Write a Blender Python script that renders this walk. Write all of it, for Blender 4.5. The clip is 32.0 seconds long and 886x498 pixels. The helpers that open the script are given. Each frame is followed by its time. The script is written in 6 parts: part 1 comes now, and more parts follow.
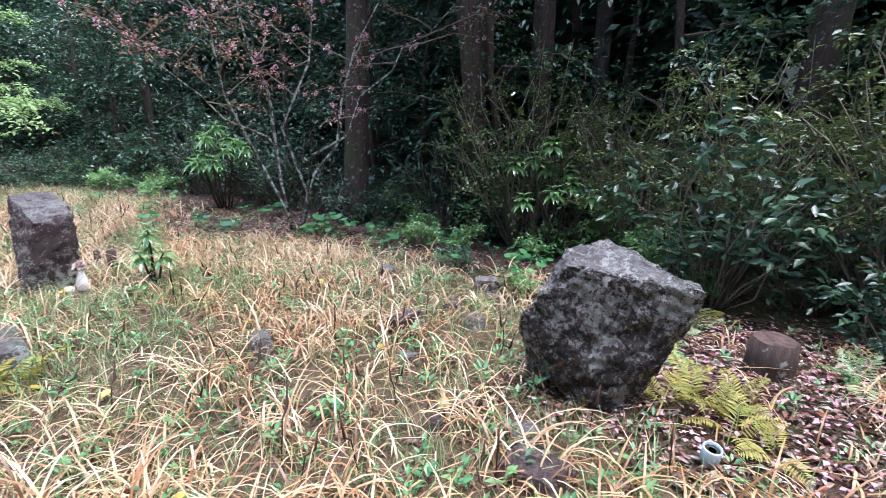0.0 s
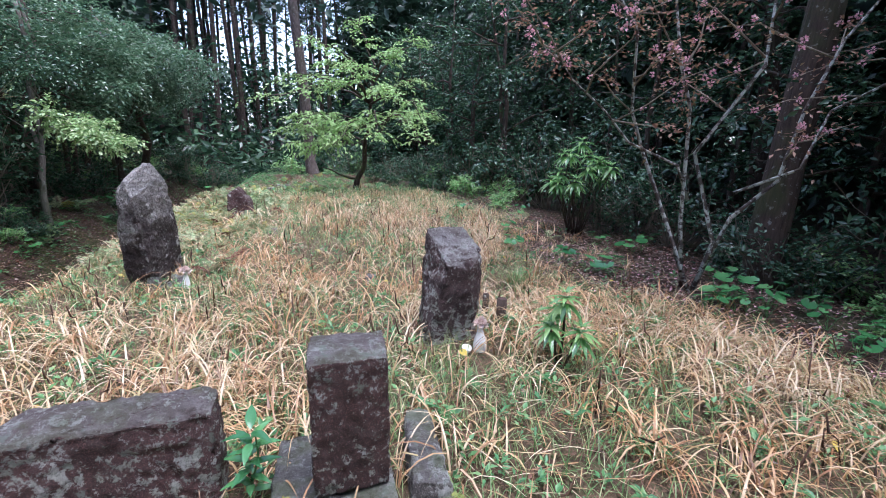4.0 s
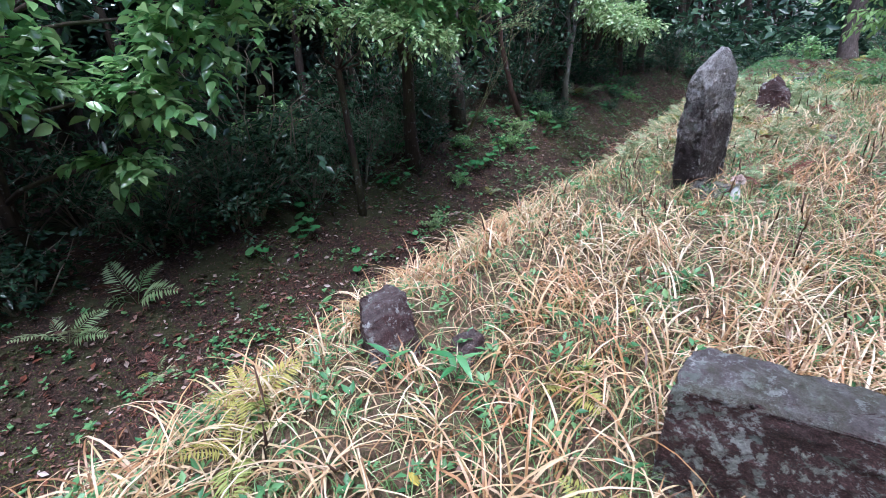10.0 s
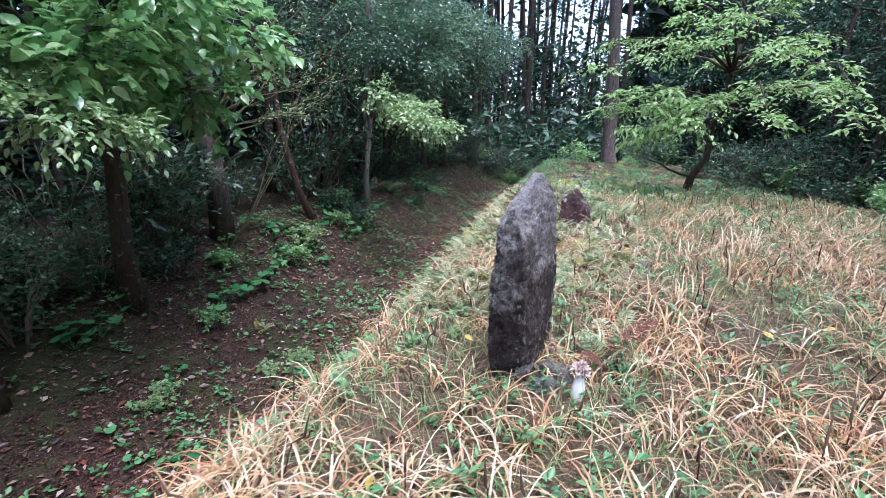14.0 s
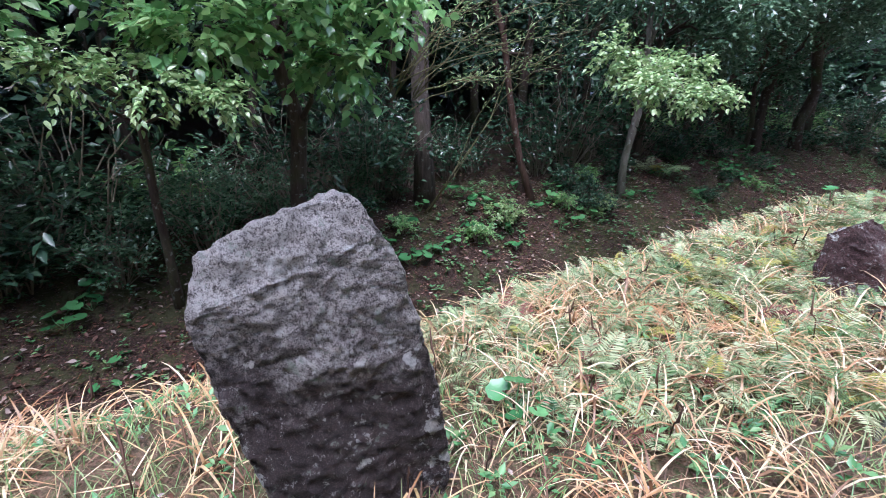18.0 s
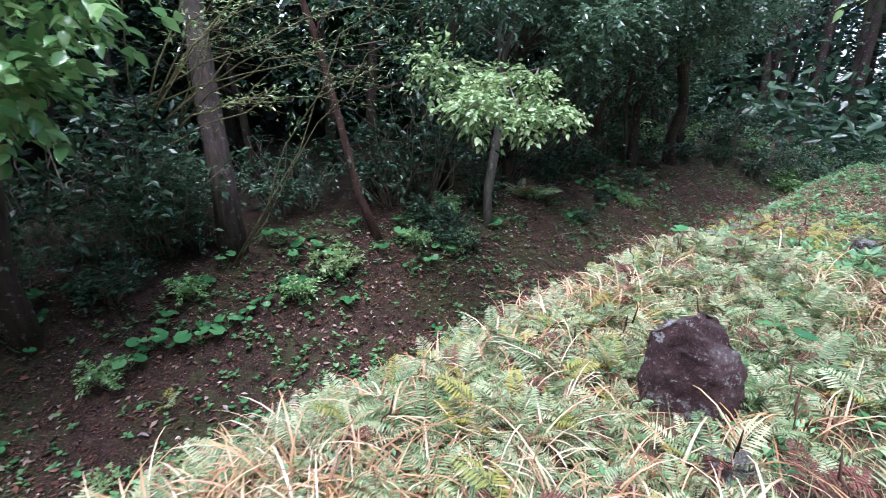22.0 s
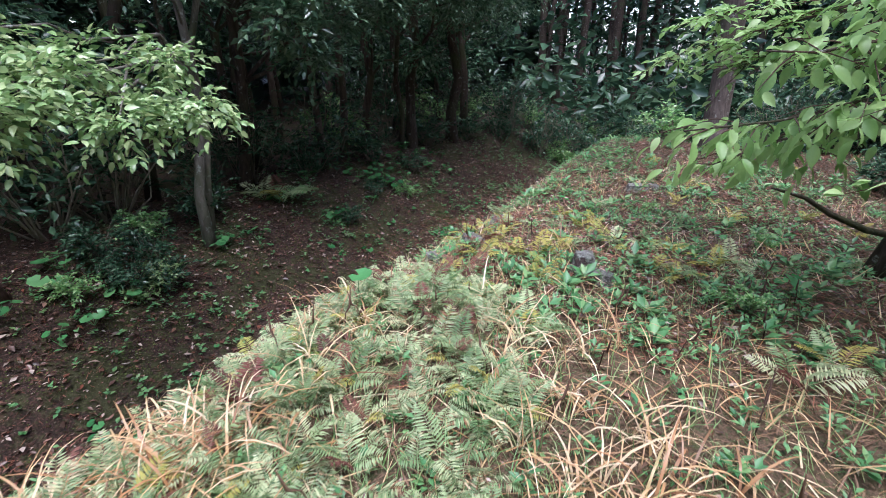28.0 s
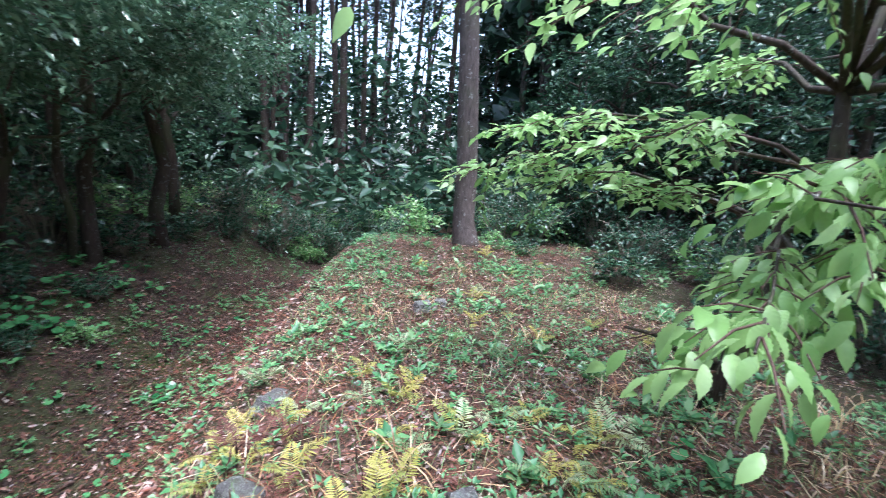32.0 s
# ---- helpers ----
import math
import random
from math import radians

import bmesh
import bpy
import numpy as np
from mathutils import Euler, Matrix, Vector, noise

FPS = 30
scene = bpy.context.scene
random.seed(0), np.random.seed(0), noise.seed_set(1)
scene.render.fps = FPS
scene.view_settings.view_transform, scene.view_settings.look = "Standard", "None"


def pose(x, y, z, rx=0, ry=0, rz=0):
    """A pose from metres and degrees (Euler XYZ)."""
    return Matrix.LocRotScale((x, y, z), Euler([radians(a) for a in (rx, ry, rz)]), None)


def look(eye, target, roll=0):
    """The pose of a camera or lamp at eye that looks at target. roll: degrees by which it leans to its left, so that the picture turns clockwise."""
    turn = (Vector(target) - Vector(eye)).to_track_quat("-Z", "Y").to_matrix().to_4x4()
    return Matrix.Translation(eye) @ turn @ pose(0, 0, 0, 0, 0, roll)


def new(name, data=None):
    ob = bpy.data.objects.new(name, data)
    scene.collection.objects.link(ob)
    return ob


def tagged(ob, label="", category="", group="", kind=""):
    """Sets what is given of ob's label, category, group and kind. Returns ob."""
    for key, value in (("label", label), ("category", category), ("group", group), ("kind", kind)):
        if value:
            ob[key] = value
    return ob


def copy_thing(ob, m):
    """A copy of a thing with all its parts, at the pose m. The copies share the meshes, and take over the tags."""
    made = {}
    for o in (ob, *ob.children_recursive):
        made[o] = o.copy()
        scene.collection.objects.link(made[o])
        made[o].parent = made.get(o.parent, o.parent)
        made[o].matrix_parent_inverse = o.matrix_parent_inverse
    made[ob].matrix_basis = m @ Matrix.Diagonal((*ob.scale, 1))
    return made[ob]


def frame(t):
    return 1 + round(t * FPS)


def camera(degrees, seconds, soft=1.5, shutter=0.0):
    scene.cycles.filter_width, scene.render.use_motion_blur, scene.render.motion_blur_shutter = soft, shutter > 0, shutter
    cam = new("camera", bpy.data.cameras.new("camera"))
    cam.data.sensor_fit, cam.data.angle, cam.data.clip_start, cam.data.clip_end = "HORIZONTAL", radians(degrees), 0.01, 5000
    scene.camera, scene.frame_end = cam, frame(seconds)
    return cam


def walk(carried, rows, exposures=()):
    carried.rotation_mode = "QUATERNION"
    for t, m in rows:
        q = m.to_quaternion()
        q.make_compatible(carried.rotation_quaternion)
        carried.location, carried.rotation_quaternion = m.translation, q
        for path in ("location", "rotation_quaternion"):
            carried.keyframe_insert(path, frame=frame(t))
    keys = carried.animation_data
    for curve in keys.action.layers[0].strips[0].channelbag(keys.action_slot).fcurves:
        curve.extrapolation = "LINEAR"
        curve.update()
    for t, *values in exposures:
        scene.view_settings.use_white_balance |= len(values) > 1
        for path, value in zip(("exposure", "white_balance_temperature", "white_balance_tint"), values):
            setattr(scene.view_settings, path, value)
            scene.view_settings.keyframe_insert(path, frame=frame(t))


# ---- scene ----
cam = camera(87.5, 32.0, 0.6, 0.25)
METRES, EYE, TILT, LEAN, TURN = 14.5, 1.4, -14.0, 0.5, -52.0
ROWS = [
    (0.0, 0.0, 0.0, 0.0, 0.0, 0.0, -0.0),
    (0.5, -0.0035, 0.0033, 0.002, 5.09, 0.05, -0.83),
    (1.0, -0.0126, 0.0103, 0.008, 12.5, 0.02, -2.06),
    (1.5, -0.0228, 0.0166, 0.0115, 20.03, -0.33, -4.46),
    (2.0, -0.0446, 0.0269, 0.0111, 27.01, -0.87, -6.55),
    (2.5, -0.0654, 0.0353, 0.0162, 32.39, -1.59, -8.09),
    (3.0, -0.0807, 0.0473, 0.0234, 34.41, -1.77, -8.98),
    (3.5, -0.0921, 0.0600, 0.0284, 34.37, -1.91, -9.52),
    (5.5, -0.1268, 0.0860, 0.0347, 37.42, -6.64, -11.21),
    (6.0, -0.1281, 0.0839, 0.0325, 42.48, -10.43, -12.17),
    (6.5, -0.1305, 0.0804, 0.0314, 48.48, -13.72, -12.79),
    (7.0, -0.1321, 0.0776, 0.0311, 55.47, -16.56, -13.16),
    (7.5, -0.1338, 0.0738, 0.0312, 63.92, -19.44, -13.01),
    (8.0, -0.1363, 0.0712, 0.031, 72.88, -22.24, -12.42),
    (8.5, -0.1422, 0.0653, 0.0286, 80.97, -24.49, -11.25),
    (9.0, -0.1546, 0.0557, 0.0238, 83.56, -24.57, -10.86),
    (9.5, -0.1645, 0.0426, 0.0219, 85.07, -24.71, -10.51),
    (10.0, -0.1712, 0.0359, 0.0197, 86.68, -25.07, -10.63),
    (10.5, -0.1811, 0.0311, 0.0151, 87.03, -24.75, -10.79),
    (11.0, -0.1899, 0.0312, 0.0164, 85.73, -23.31, -11.1),
    (11.5, -0.2017, 0.0357, 0.0247, 79.66, -19.44, -12.35),
    (12.0, -0.2217, 0.0422, 0.0238, 72.93, -15.49, -13.39),
    (12.5, -0.2471, 0.0458, 0.028, 67.55, -12.46, -13.17),
    (13.0, -0.2685, 0.0582, 0.0268, 65.25, -11.05, -13.51),
    (13.5, -0.2864, 0.0763, 0.0323, 64.48, -10.7, -13.82),
    (15.5, -0.3247, 0.1817, 0.0578, 75.14, -13.87, -14.09),
    (16.0, -0.3339, 0.2019, 0.0641, 81.68, -15.23, -14.09),
    (16.5, -0.342, 0.2171, 0.0706, 88.37, -17.13, -14.14),
    (17.0, -0.3508, 0.233, 0.0715, 95.65, -19.72, -14.01),
    (17.5, -0.366, 0.245, 0.0732, 102.6, -22.68, -13.83),
    (18.0, -0.3722, 0.2538, 0.0757, 109.06, -25.68, -13.01),
    (18.5, -0.3772, 0.2658, 0.0785, 114.06, -27.72, -12.5),
    (19.0, -0.3802, 0.2766, 0.0814, 115.23, -27.73, -12.46),
    (19.5, -0.3843, 0.2835, 0.0855, 114.4, -27.02, -12.79),
    (20.0, -0.3955, 0.2897, 0.0868, 112.87, -26.26, -13.04),
    (20.5, -0.4192, 0.2934, 0.0911, 111.1, -25.57, -13.3),
    (21.0, -0.4435, 0.3002, 0.0913, 108.98, -24.71, -13.29),
    (21.5, -0.4681, 0.3055, 0.0938, 104.46, -23.2, -13.31),
    (22.0, -0.4852, 0.312, 0.0943, 99.13, -22.11, -13.45),
    (22.5, -0.5041, 0.3153, 0.0955, 93.54, -21.45, -13.62),
    (23.0, -0.5158, 0.3219, 0.0974, 90.32, -21.5, -13.71),
    (23.5, -0.5282, 0.3358, 0.0984, 88.81, -22.15, -13.73),
    (24.0, -0.5347, 0.3436, 0.0996, 85.81, -23.51, -13.64),
    (24.5, -0.5378, 0.3496, 0.0986, 81.55, -24.8, -13.6),
    (26.5, -0.5401, 0.361, 0.1066, 76.19, -23.39, -13.73),
    (27.0, -0.5533, 0.3736, 0.1108, 76.38, -22.52, -14.04),
    (27.5, -0.5686, 0.3878, 0.1182, 77.33, -21.52, -14.08),
    (28.0, -0.5879, 0.406, 0.1241, 78.29, -20.67, -14.15),
    (28.5, -0.6058, 0.4183, 0.1266, 78.95, -19.85, -14.19),
    (29.0, -0.6335, 0.423, 0.126, 79.53, -19.16, -13.98),
    (29.5, -0.6525, 0.4226, 0.127, 79.26, -18.06, -13.61),
    (30.0, -0.6784, 0.4227, 0.1256, 77.7, -16.97, -13.2),
    (30.5, -0.6963, 0.424, 0.1299, 73.78, -14.09, -13.45),
    (31.0, -0.7109, 0.4258, 0.1309, 65.97, -10.6, -14.27),
    (31.5, -0.7192, 0.4254, 0.1334, 56.1, -6.52, -14.94),
    (32.0, -0.7211, 0.4282, 0.1337, 44.11, -2.24, -14.64),
]
walk(cam, [(t, pose(0, 0, EYE, TILT, LEAN, TURN) @ pose(METRES * x, METRES * y, METRES * z, 90 + pitch, roll, yaw)) for t, x, y, z, yaw, pitch, roll in ROWS], [(0.0, 2.3, 5700, 17), (3.0, 1.9, 5600, 19), (6.0, 1.8, 5600, 19), (10.0, 1.78, 5350, 17), (11.0, 1.95, 5300, 17), (12.0, 2.0, 5250, 17), (13.0, 1.95, 5350, 21), (18.0, 2.05, 5500, 21), (20.0, 2.05, 5450, 20), (22.0, 2.0, 5500, 22), (24.0, 1.85, 5750, 22), (28.0, 1.75, 5750, 18), (30.0, 2.15, 5900, 23), (32.0, 2.3, 5450, 14)])

# ---- light ----
world = bpy.data.worlds.new("overcast_sky")
scene.world = world
world.use_nodes = True
wn, wl = world.node_tree.nodes, world.node_tree.links
sky = wn.new("ShaderNodeTexSky")
sky.sky_type = "NISHITA"
sky.sun_disc = False
sky.sun_elevation, sky.sun_rotation = radians(76), radians(140)
sky.dust_density, sky.air_density = 2.0, 1.0
grey = wn.new("ShaderNodeHueSaturation")
grey.inputs["Saturation"].default_value = 0.75
wl.new(sky.outputs[0], grey.inputs["Color"])
wl.new(grey.outputs[0], wn["Background"].inputs["Color"])
wn["Background"].inputs["Strength"].default_value = 0.15
sun_data = bpy.data.lights.new("sun", "SUN")
sun_data.energy, sun_data.angle, sun_data.color = 1.5, radians(45), (1.0, 0.97, 0.93)
sun = new("sun", sun_data)
sun.matrix_world = look((4.5, 2.6, 28), (0, 8, 0))

# ---- plan of the ground ----
# a long low mound runs along y; a ditch lies on its -x side, with a bank and wood beyond
TOP_Y = (-40, -6, 0, 1.5, 3.5, 5, 7, 10, 12.6, 14.2, 16.0, 18.5, 21.0, 22.5, 26, 60)
TOP_Z = (0.1, 0.05, 0.0, 0.03, 0.10, 0.13, 0.12, 0.2, 0.27, 0.16, -0.04, -0.06, 0.06, -0.05, -0.8, -0.6)
EDGE_Y = (-40, 0, 3, 5, 8, 12, 18, 21, 24, 60)
EDGE_X = (-3.4, -3.2, -3.0, -2.85, -2.5, -2.25, -2.2, -2.0, -1.2, -0.5)


def ground_z(x, y):
    """Height of the ground; takes arrays or numbers."""
    x, y = np.asarray(x, float), np.asarray(y, float)
    top = np.interp(y, TOP_Y, TOP_Z)
    u = np.interp(y, EDGE_Y, EDGE_X) - x
    floor = np.interp(y, (-40, 4, 9, 20, 26, 60), (-0.9, -1.15, -1.3, -1.35, -1.2, -0.6))
    bank = np.interp(y, (-40, 6, 12, 20, 26, 60), (-0.45, -0.35, -0.15, -0.25, -0.3, -0.4))

    def ease(a, b, v):
        s = np.clip((v - a) / (b - a), 0, 1)
        return s * s * (3 - 2 * s)
    z = top + (floor - top) * ease(-0.35, 1.55, u)
    z = z + (bank - floor) * ease(1.8, 4.1, u) + 0.05 * np.clip(u - 4.0, 0, 40)
    v = np.clip(x - 2.6, 0, None)
    z = z - 0.09 * np.minimum(v, 5) + 0.04 * np.clip(v - 6, 0, 40)
    z = z - 0.11 * np.exp(-((u - 2.35 - 0.22 * np.sin(1.9 * y)) / 0.14) ** 2) * np.clip(0.3 + np.sin(2.3 * y + 1.2 * np.sin(1.1 * y)), 0, 1)
    rough = 0
    for k, (p, q, amp) in enumerate(((2.1, 1.3, 0.022), (-1.6, 3.1, 0.020), (4.3, 2.2, 0.014), (-3.7, 5.1, 0.012), (7.9, -4.1, 0.009), (5.2, 8.3, 0.009))):
        rough = rough + amp * np.sin(p * x + q * y + 1.7 * k + 1.4 * np.sin(0.6 * q * x - 0.5 * p * y))
    z = z + rough * (0.2 + np.clip(u / 0.8, 0, 1))
    z = z + 0.03 * np.sin(1.7 * x + 0.6 * y) * np.sin(1.3 * y - 0.5 * x) + 0.012 * np.sin(5.1 * x + 1.1) * np.sin(4.3 * y)
    return z


def gz(x, y):
    return float(ground_z(x, y))


def litter_share(x, y):
    """0 on the grassy mound, 1 on bare soil and leaf litter under the trees."""
    x, y = np.asarray(x, float), np.asarray(y, float)
    u = np.interp(y, EDGE_Y, EDGE_X) - x
    left = np.clip((u + 0.1) / 0.5, 0, 1)
    right_edge = np.interp(y, (-40, -1, 0.3, 0.8, 1.5, 3, 5, 5.8, 6.6, 8.5, 10, 14, 20), (1.5, 1.6, 1.95, 2.5, 3.0, 3.4, 3.2, 2.6, 2.3, 2.7, 3.3, 2.7, 2.2))
    right = np.clip((x - right_edge) / 0.7 + 0.3, 0, 1)
    far = np.clip((y - 12.8) / 2.0, 0, 1) * 0.6
    return np.maximum(np.maximum(left, right), far)


# ---- mesh helpers ----
rng = np.random.default_rng(7)


class Buf:
    """Collects vertices and triangles for one mesh."""

    def __init__(self):
        self.v, self.f, self.n = [], [], 0

    def add(self, v, f):
        v = np.asarray(v, float).reshape(-1, 3)
        self.v.append(v)
        self.f.append(np.asarray(f, int).reshape(-1, 3) + self.n)
        self.n += len(v)

    def mesh(self, name, material, smooth=True):
        me = bpy.data.meshes.new(name)
        v = np.concatenate(self.v) if self.v else np.zeros((0, 3))
        f = np.concatenate(self.f) if self.f else np.zeros((0, 3), int)
        me.vertices.add(len(v))
        me.vertices.foreach_set("co", v.astype(np.float32).ravel())
        me.loops.add(len(f) * 3)
        me.loops.foreach_set("vertex_index", f.astype(np.int32).ravel())
        me.polygons.add(len(f))
        me.polygons.foreach_set("loop_start", np.arange(0, len(f) * 3, 3, dtype=np.int32))
        me.polygons.foreach_set("use_smooth", np.full(len(f), smooth))
        me.update(calc_edges=True)
        me.materials.append(material)
        return me


def unit(a):
    return a / np.maximum(np.linalg.norm(a, axis=-1, keepdims=True), 1e-9)


def leaves(buf, p, d, n, length, width, fine=False, droop=0.25):
    """Leaves at p along d with upper side n: folded at the midrib, two triangles, or fourteen where fine."""
    p, d, n = np.asarray(p, float), unit(np.asarray(d, float)), np.asarray(n, float)
    n = unit(n - d * (n * d).sum(1, keepdims=True))
    s = np.cross(d, n)
    k = len(p)
    length, width = np.broadcast_to(length, k)[:, None], np.broadcast_to(width, k)[:, None]
    if not fine:
        mid = p + d * length * 0.45 + n * width * 0.14
        v = np.stack([p, mid - s * width / 2, mid + s * width / 2, p + d * length - n * length * droop * 0.5], 1)
        f = np.array([[0, 3, 1], [0, 2, 3]])
        m = 4
    else:
        rows = [p]
        for t, w in ((0.16, 0.70), (0.40, 1.0), (0.68, 0.70), (0.87, 0.28)):
            c = p + d * length * t - n * length * droop * t * t
            rows += [c - s * width / 2 * w + n * width * 0.15 * w, c, c + s * width / 2 * w + n * width * 0.15 * w]
        rows.append(p + d * length - n * length * droop)
        v = np.stack(rows, 1)
        f = [[0, 2, 1], [0, 3, 2]]
        for r in range(3):
            a = 1 + 3 * r
            f += [[a, a + 1, a + 3], [a + 1, a + 4, a + 3], [a + 1, a + 2, a + 4], [a + 2, a + 5, a + 4]]
        f += [[10, 11, 13], [11, 12, 13]]
        f = np.array(f)
        m = 14
    buf.add(v.reshape(-1, 3), (f[None] + (np.arange(k) * m)[:, None, None]).reshape(-1, 3))


def pleated_leaves(buf, p, d, n, length, width, droop=0.3):
    """Ovate leaves with a sunk midrib, forward-swept pleats between the veins and a drawn-out tip."""
    p, d, n = np.asarray(p, float), unit(np.asarray(d, float)), np.asarray(n, float)
    n = unit(n - d * (n * d).sum(1, keepdims=True))
    s = np.cross(d, n)
    k = len(p)
    length, width = np.broadcast_to(length, k)[:, None], np.broadcast_to(width, k)[:, None]
    ts = np.linspace(0.05, 0.93, 13)
    rows = [p]
    for j, t in enumerate(ts):
        w = (math.sin(math.pi * t ** 0.85) ** 0.75) * (1.0 if j % 2 else 0.93)
        c = p + d * length * t - n * length * droop * t * t
        te = min(1.0, t + 0.07 * w)
        edge = p + d * length * te - n * length * droop * te * te + n * (width * 0.16 * w + length * (0.014 if j % 2 else -0.014))
        rows += [edge - s * width / 2 * w, c, edge + s * width / 2 * w]
    rows.append(p + d * length * 1.06 - n * length * droop * 1.15)
    v = np.stack(rows, 1)
    f = [[0, 2, 1], [0, 3, 2]]
    for r in range(12):
        q = 1 + 3 * r
        f += [[q, q + 1, q + 3], [q + 1, q + 4, q + 3], [q + 1, q + 2, q + 4], [q + 2, q + 5, q + 4]]
    f += [[37, 38, 40], [38, 39, 40]]
    f = np.array(f)
    buf.add(v.reshape(-1, 3), (f[None] + (np.arange(k) * 41)[:, None, None]).reshape(-1, 3))


def blades(buf, x, y, height, width, lean, curl, az, seg=4, z0=None):
    """Grass blades that rise, bow over and taper."""
    k = len(x)
    z = ground_z(x, y) - 0.01 if z0 is None else z0
    p = np.stack([x, y, z], 1)
    h = np.stack([np.cos(az), np.sin(az), np.zeros(k)], 1)
    s = np.stack([-np.sin(az), np.cos(az), np.zeros(k)], 1)
    vs, ang = [], lean.copy()
    for i in range(seg + 1):
        w = (width * (1.0 - (i / seg) ** 2 * 0.9) * 0.5)[:, None]
        if i == seg:
            vs.append(p.copy())
        else:
            vs += [p - s * w, p + s * w]
        ang = lean + curl * (i + 0.5) / seg
        p = p + (h * np.sin(ang)[:, None] + np.array([0, 0, 1.0]) * np.cos(ang)[:, None]) * (height / seg)[:, None]
    m = 2 * seg + 1
    f = []
    for i in range(seg - 1):
        a = 2 * i
        f += [[a, a + 1, a + 2], [a + 1, a + 3, a + 2]]
    f.append([2 * seg - 2, 2 * seg - 1, 2 * seg])
    buf.add(np.stack(vs, 1).reshape(-1, 3), (np.array(f)[None] + (np.arange(k) * m)[:, None, None]).reshape(-1, 3))


def tube(buf, pts, radii, sides=8, rough=0.0, seed=0, cap=True):
    """A tapered tube along pts."""
    pts = [Vector(p) for p in pts]
    r = np.random.default_rng(seed)
    rings, ref = [], None
    for i, p in enumerate(pts):
        d = (pts[min(i + 1, len(pts) - 1)] - pts[max(i - 1, 0)]).normalized()
        if ref is None:
            ref = d.orthogonal().normalized()
        ref = (ref - d * ref.dot(d)).normalized()
        o = d.cross(ref)
        ring = []
        for j in range(sides):
            a = 2 * math.pi * j / sides
            rad = radii[i] * (1 + rough * (r.random() - 0.5))
            ring.append(p + (ref * math.cos(a) + o * math.sin(a)) * rad)
        rings.append(ring)
    v = [q for ring in rings for q in ring]
    f = []
    for i in range(len(pts) - 1):
        for j in range(sides):
            a, b = i * sides + j, i * sides + (j + 1) % sides
            f += [[a, b, a + sides], [b, b + sides, a + sides]]
    if cap:
        for base, flip in ((0, True), ((len(pts) - 1) * sides, False)):
            for j in range(1, sides - 1):
                f.append([base, base + j + 1, base + j] if flip else [base, base + j, base + j + 1])
    buf.add([tuple(q) for q in v], f)


def part(name, me, parent, label="", m=None):
    """Links a mesh as one part under a thing or under a part."""
    ob = new(name, me)
    ob.parent = parent
    if m is not None:
        ob.matrix_basis = m
    return tagged(ob, label)


def root(name, m, label, category, group=""):
    ob = new(name)
    ob.empty_display_size = 0.1
    ob.matrix_basis = m
    return tagged(ob, label, category, group)


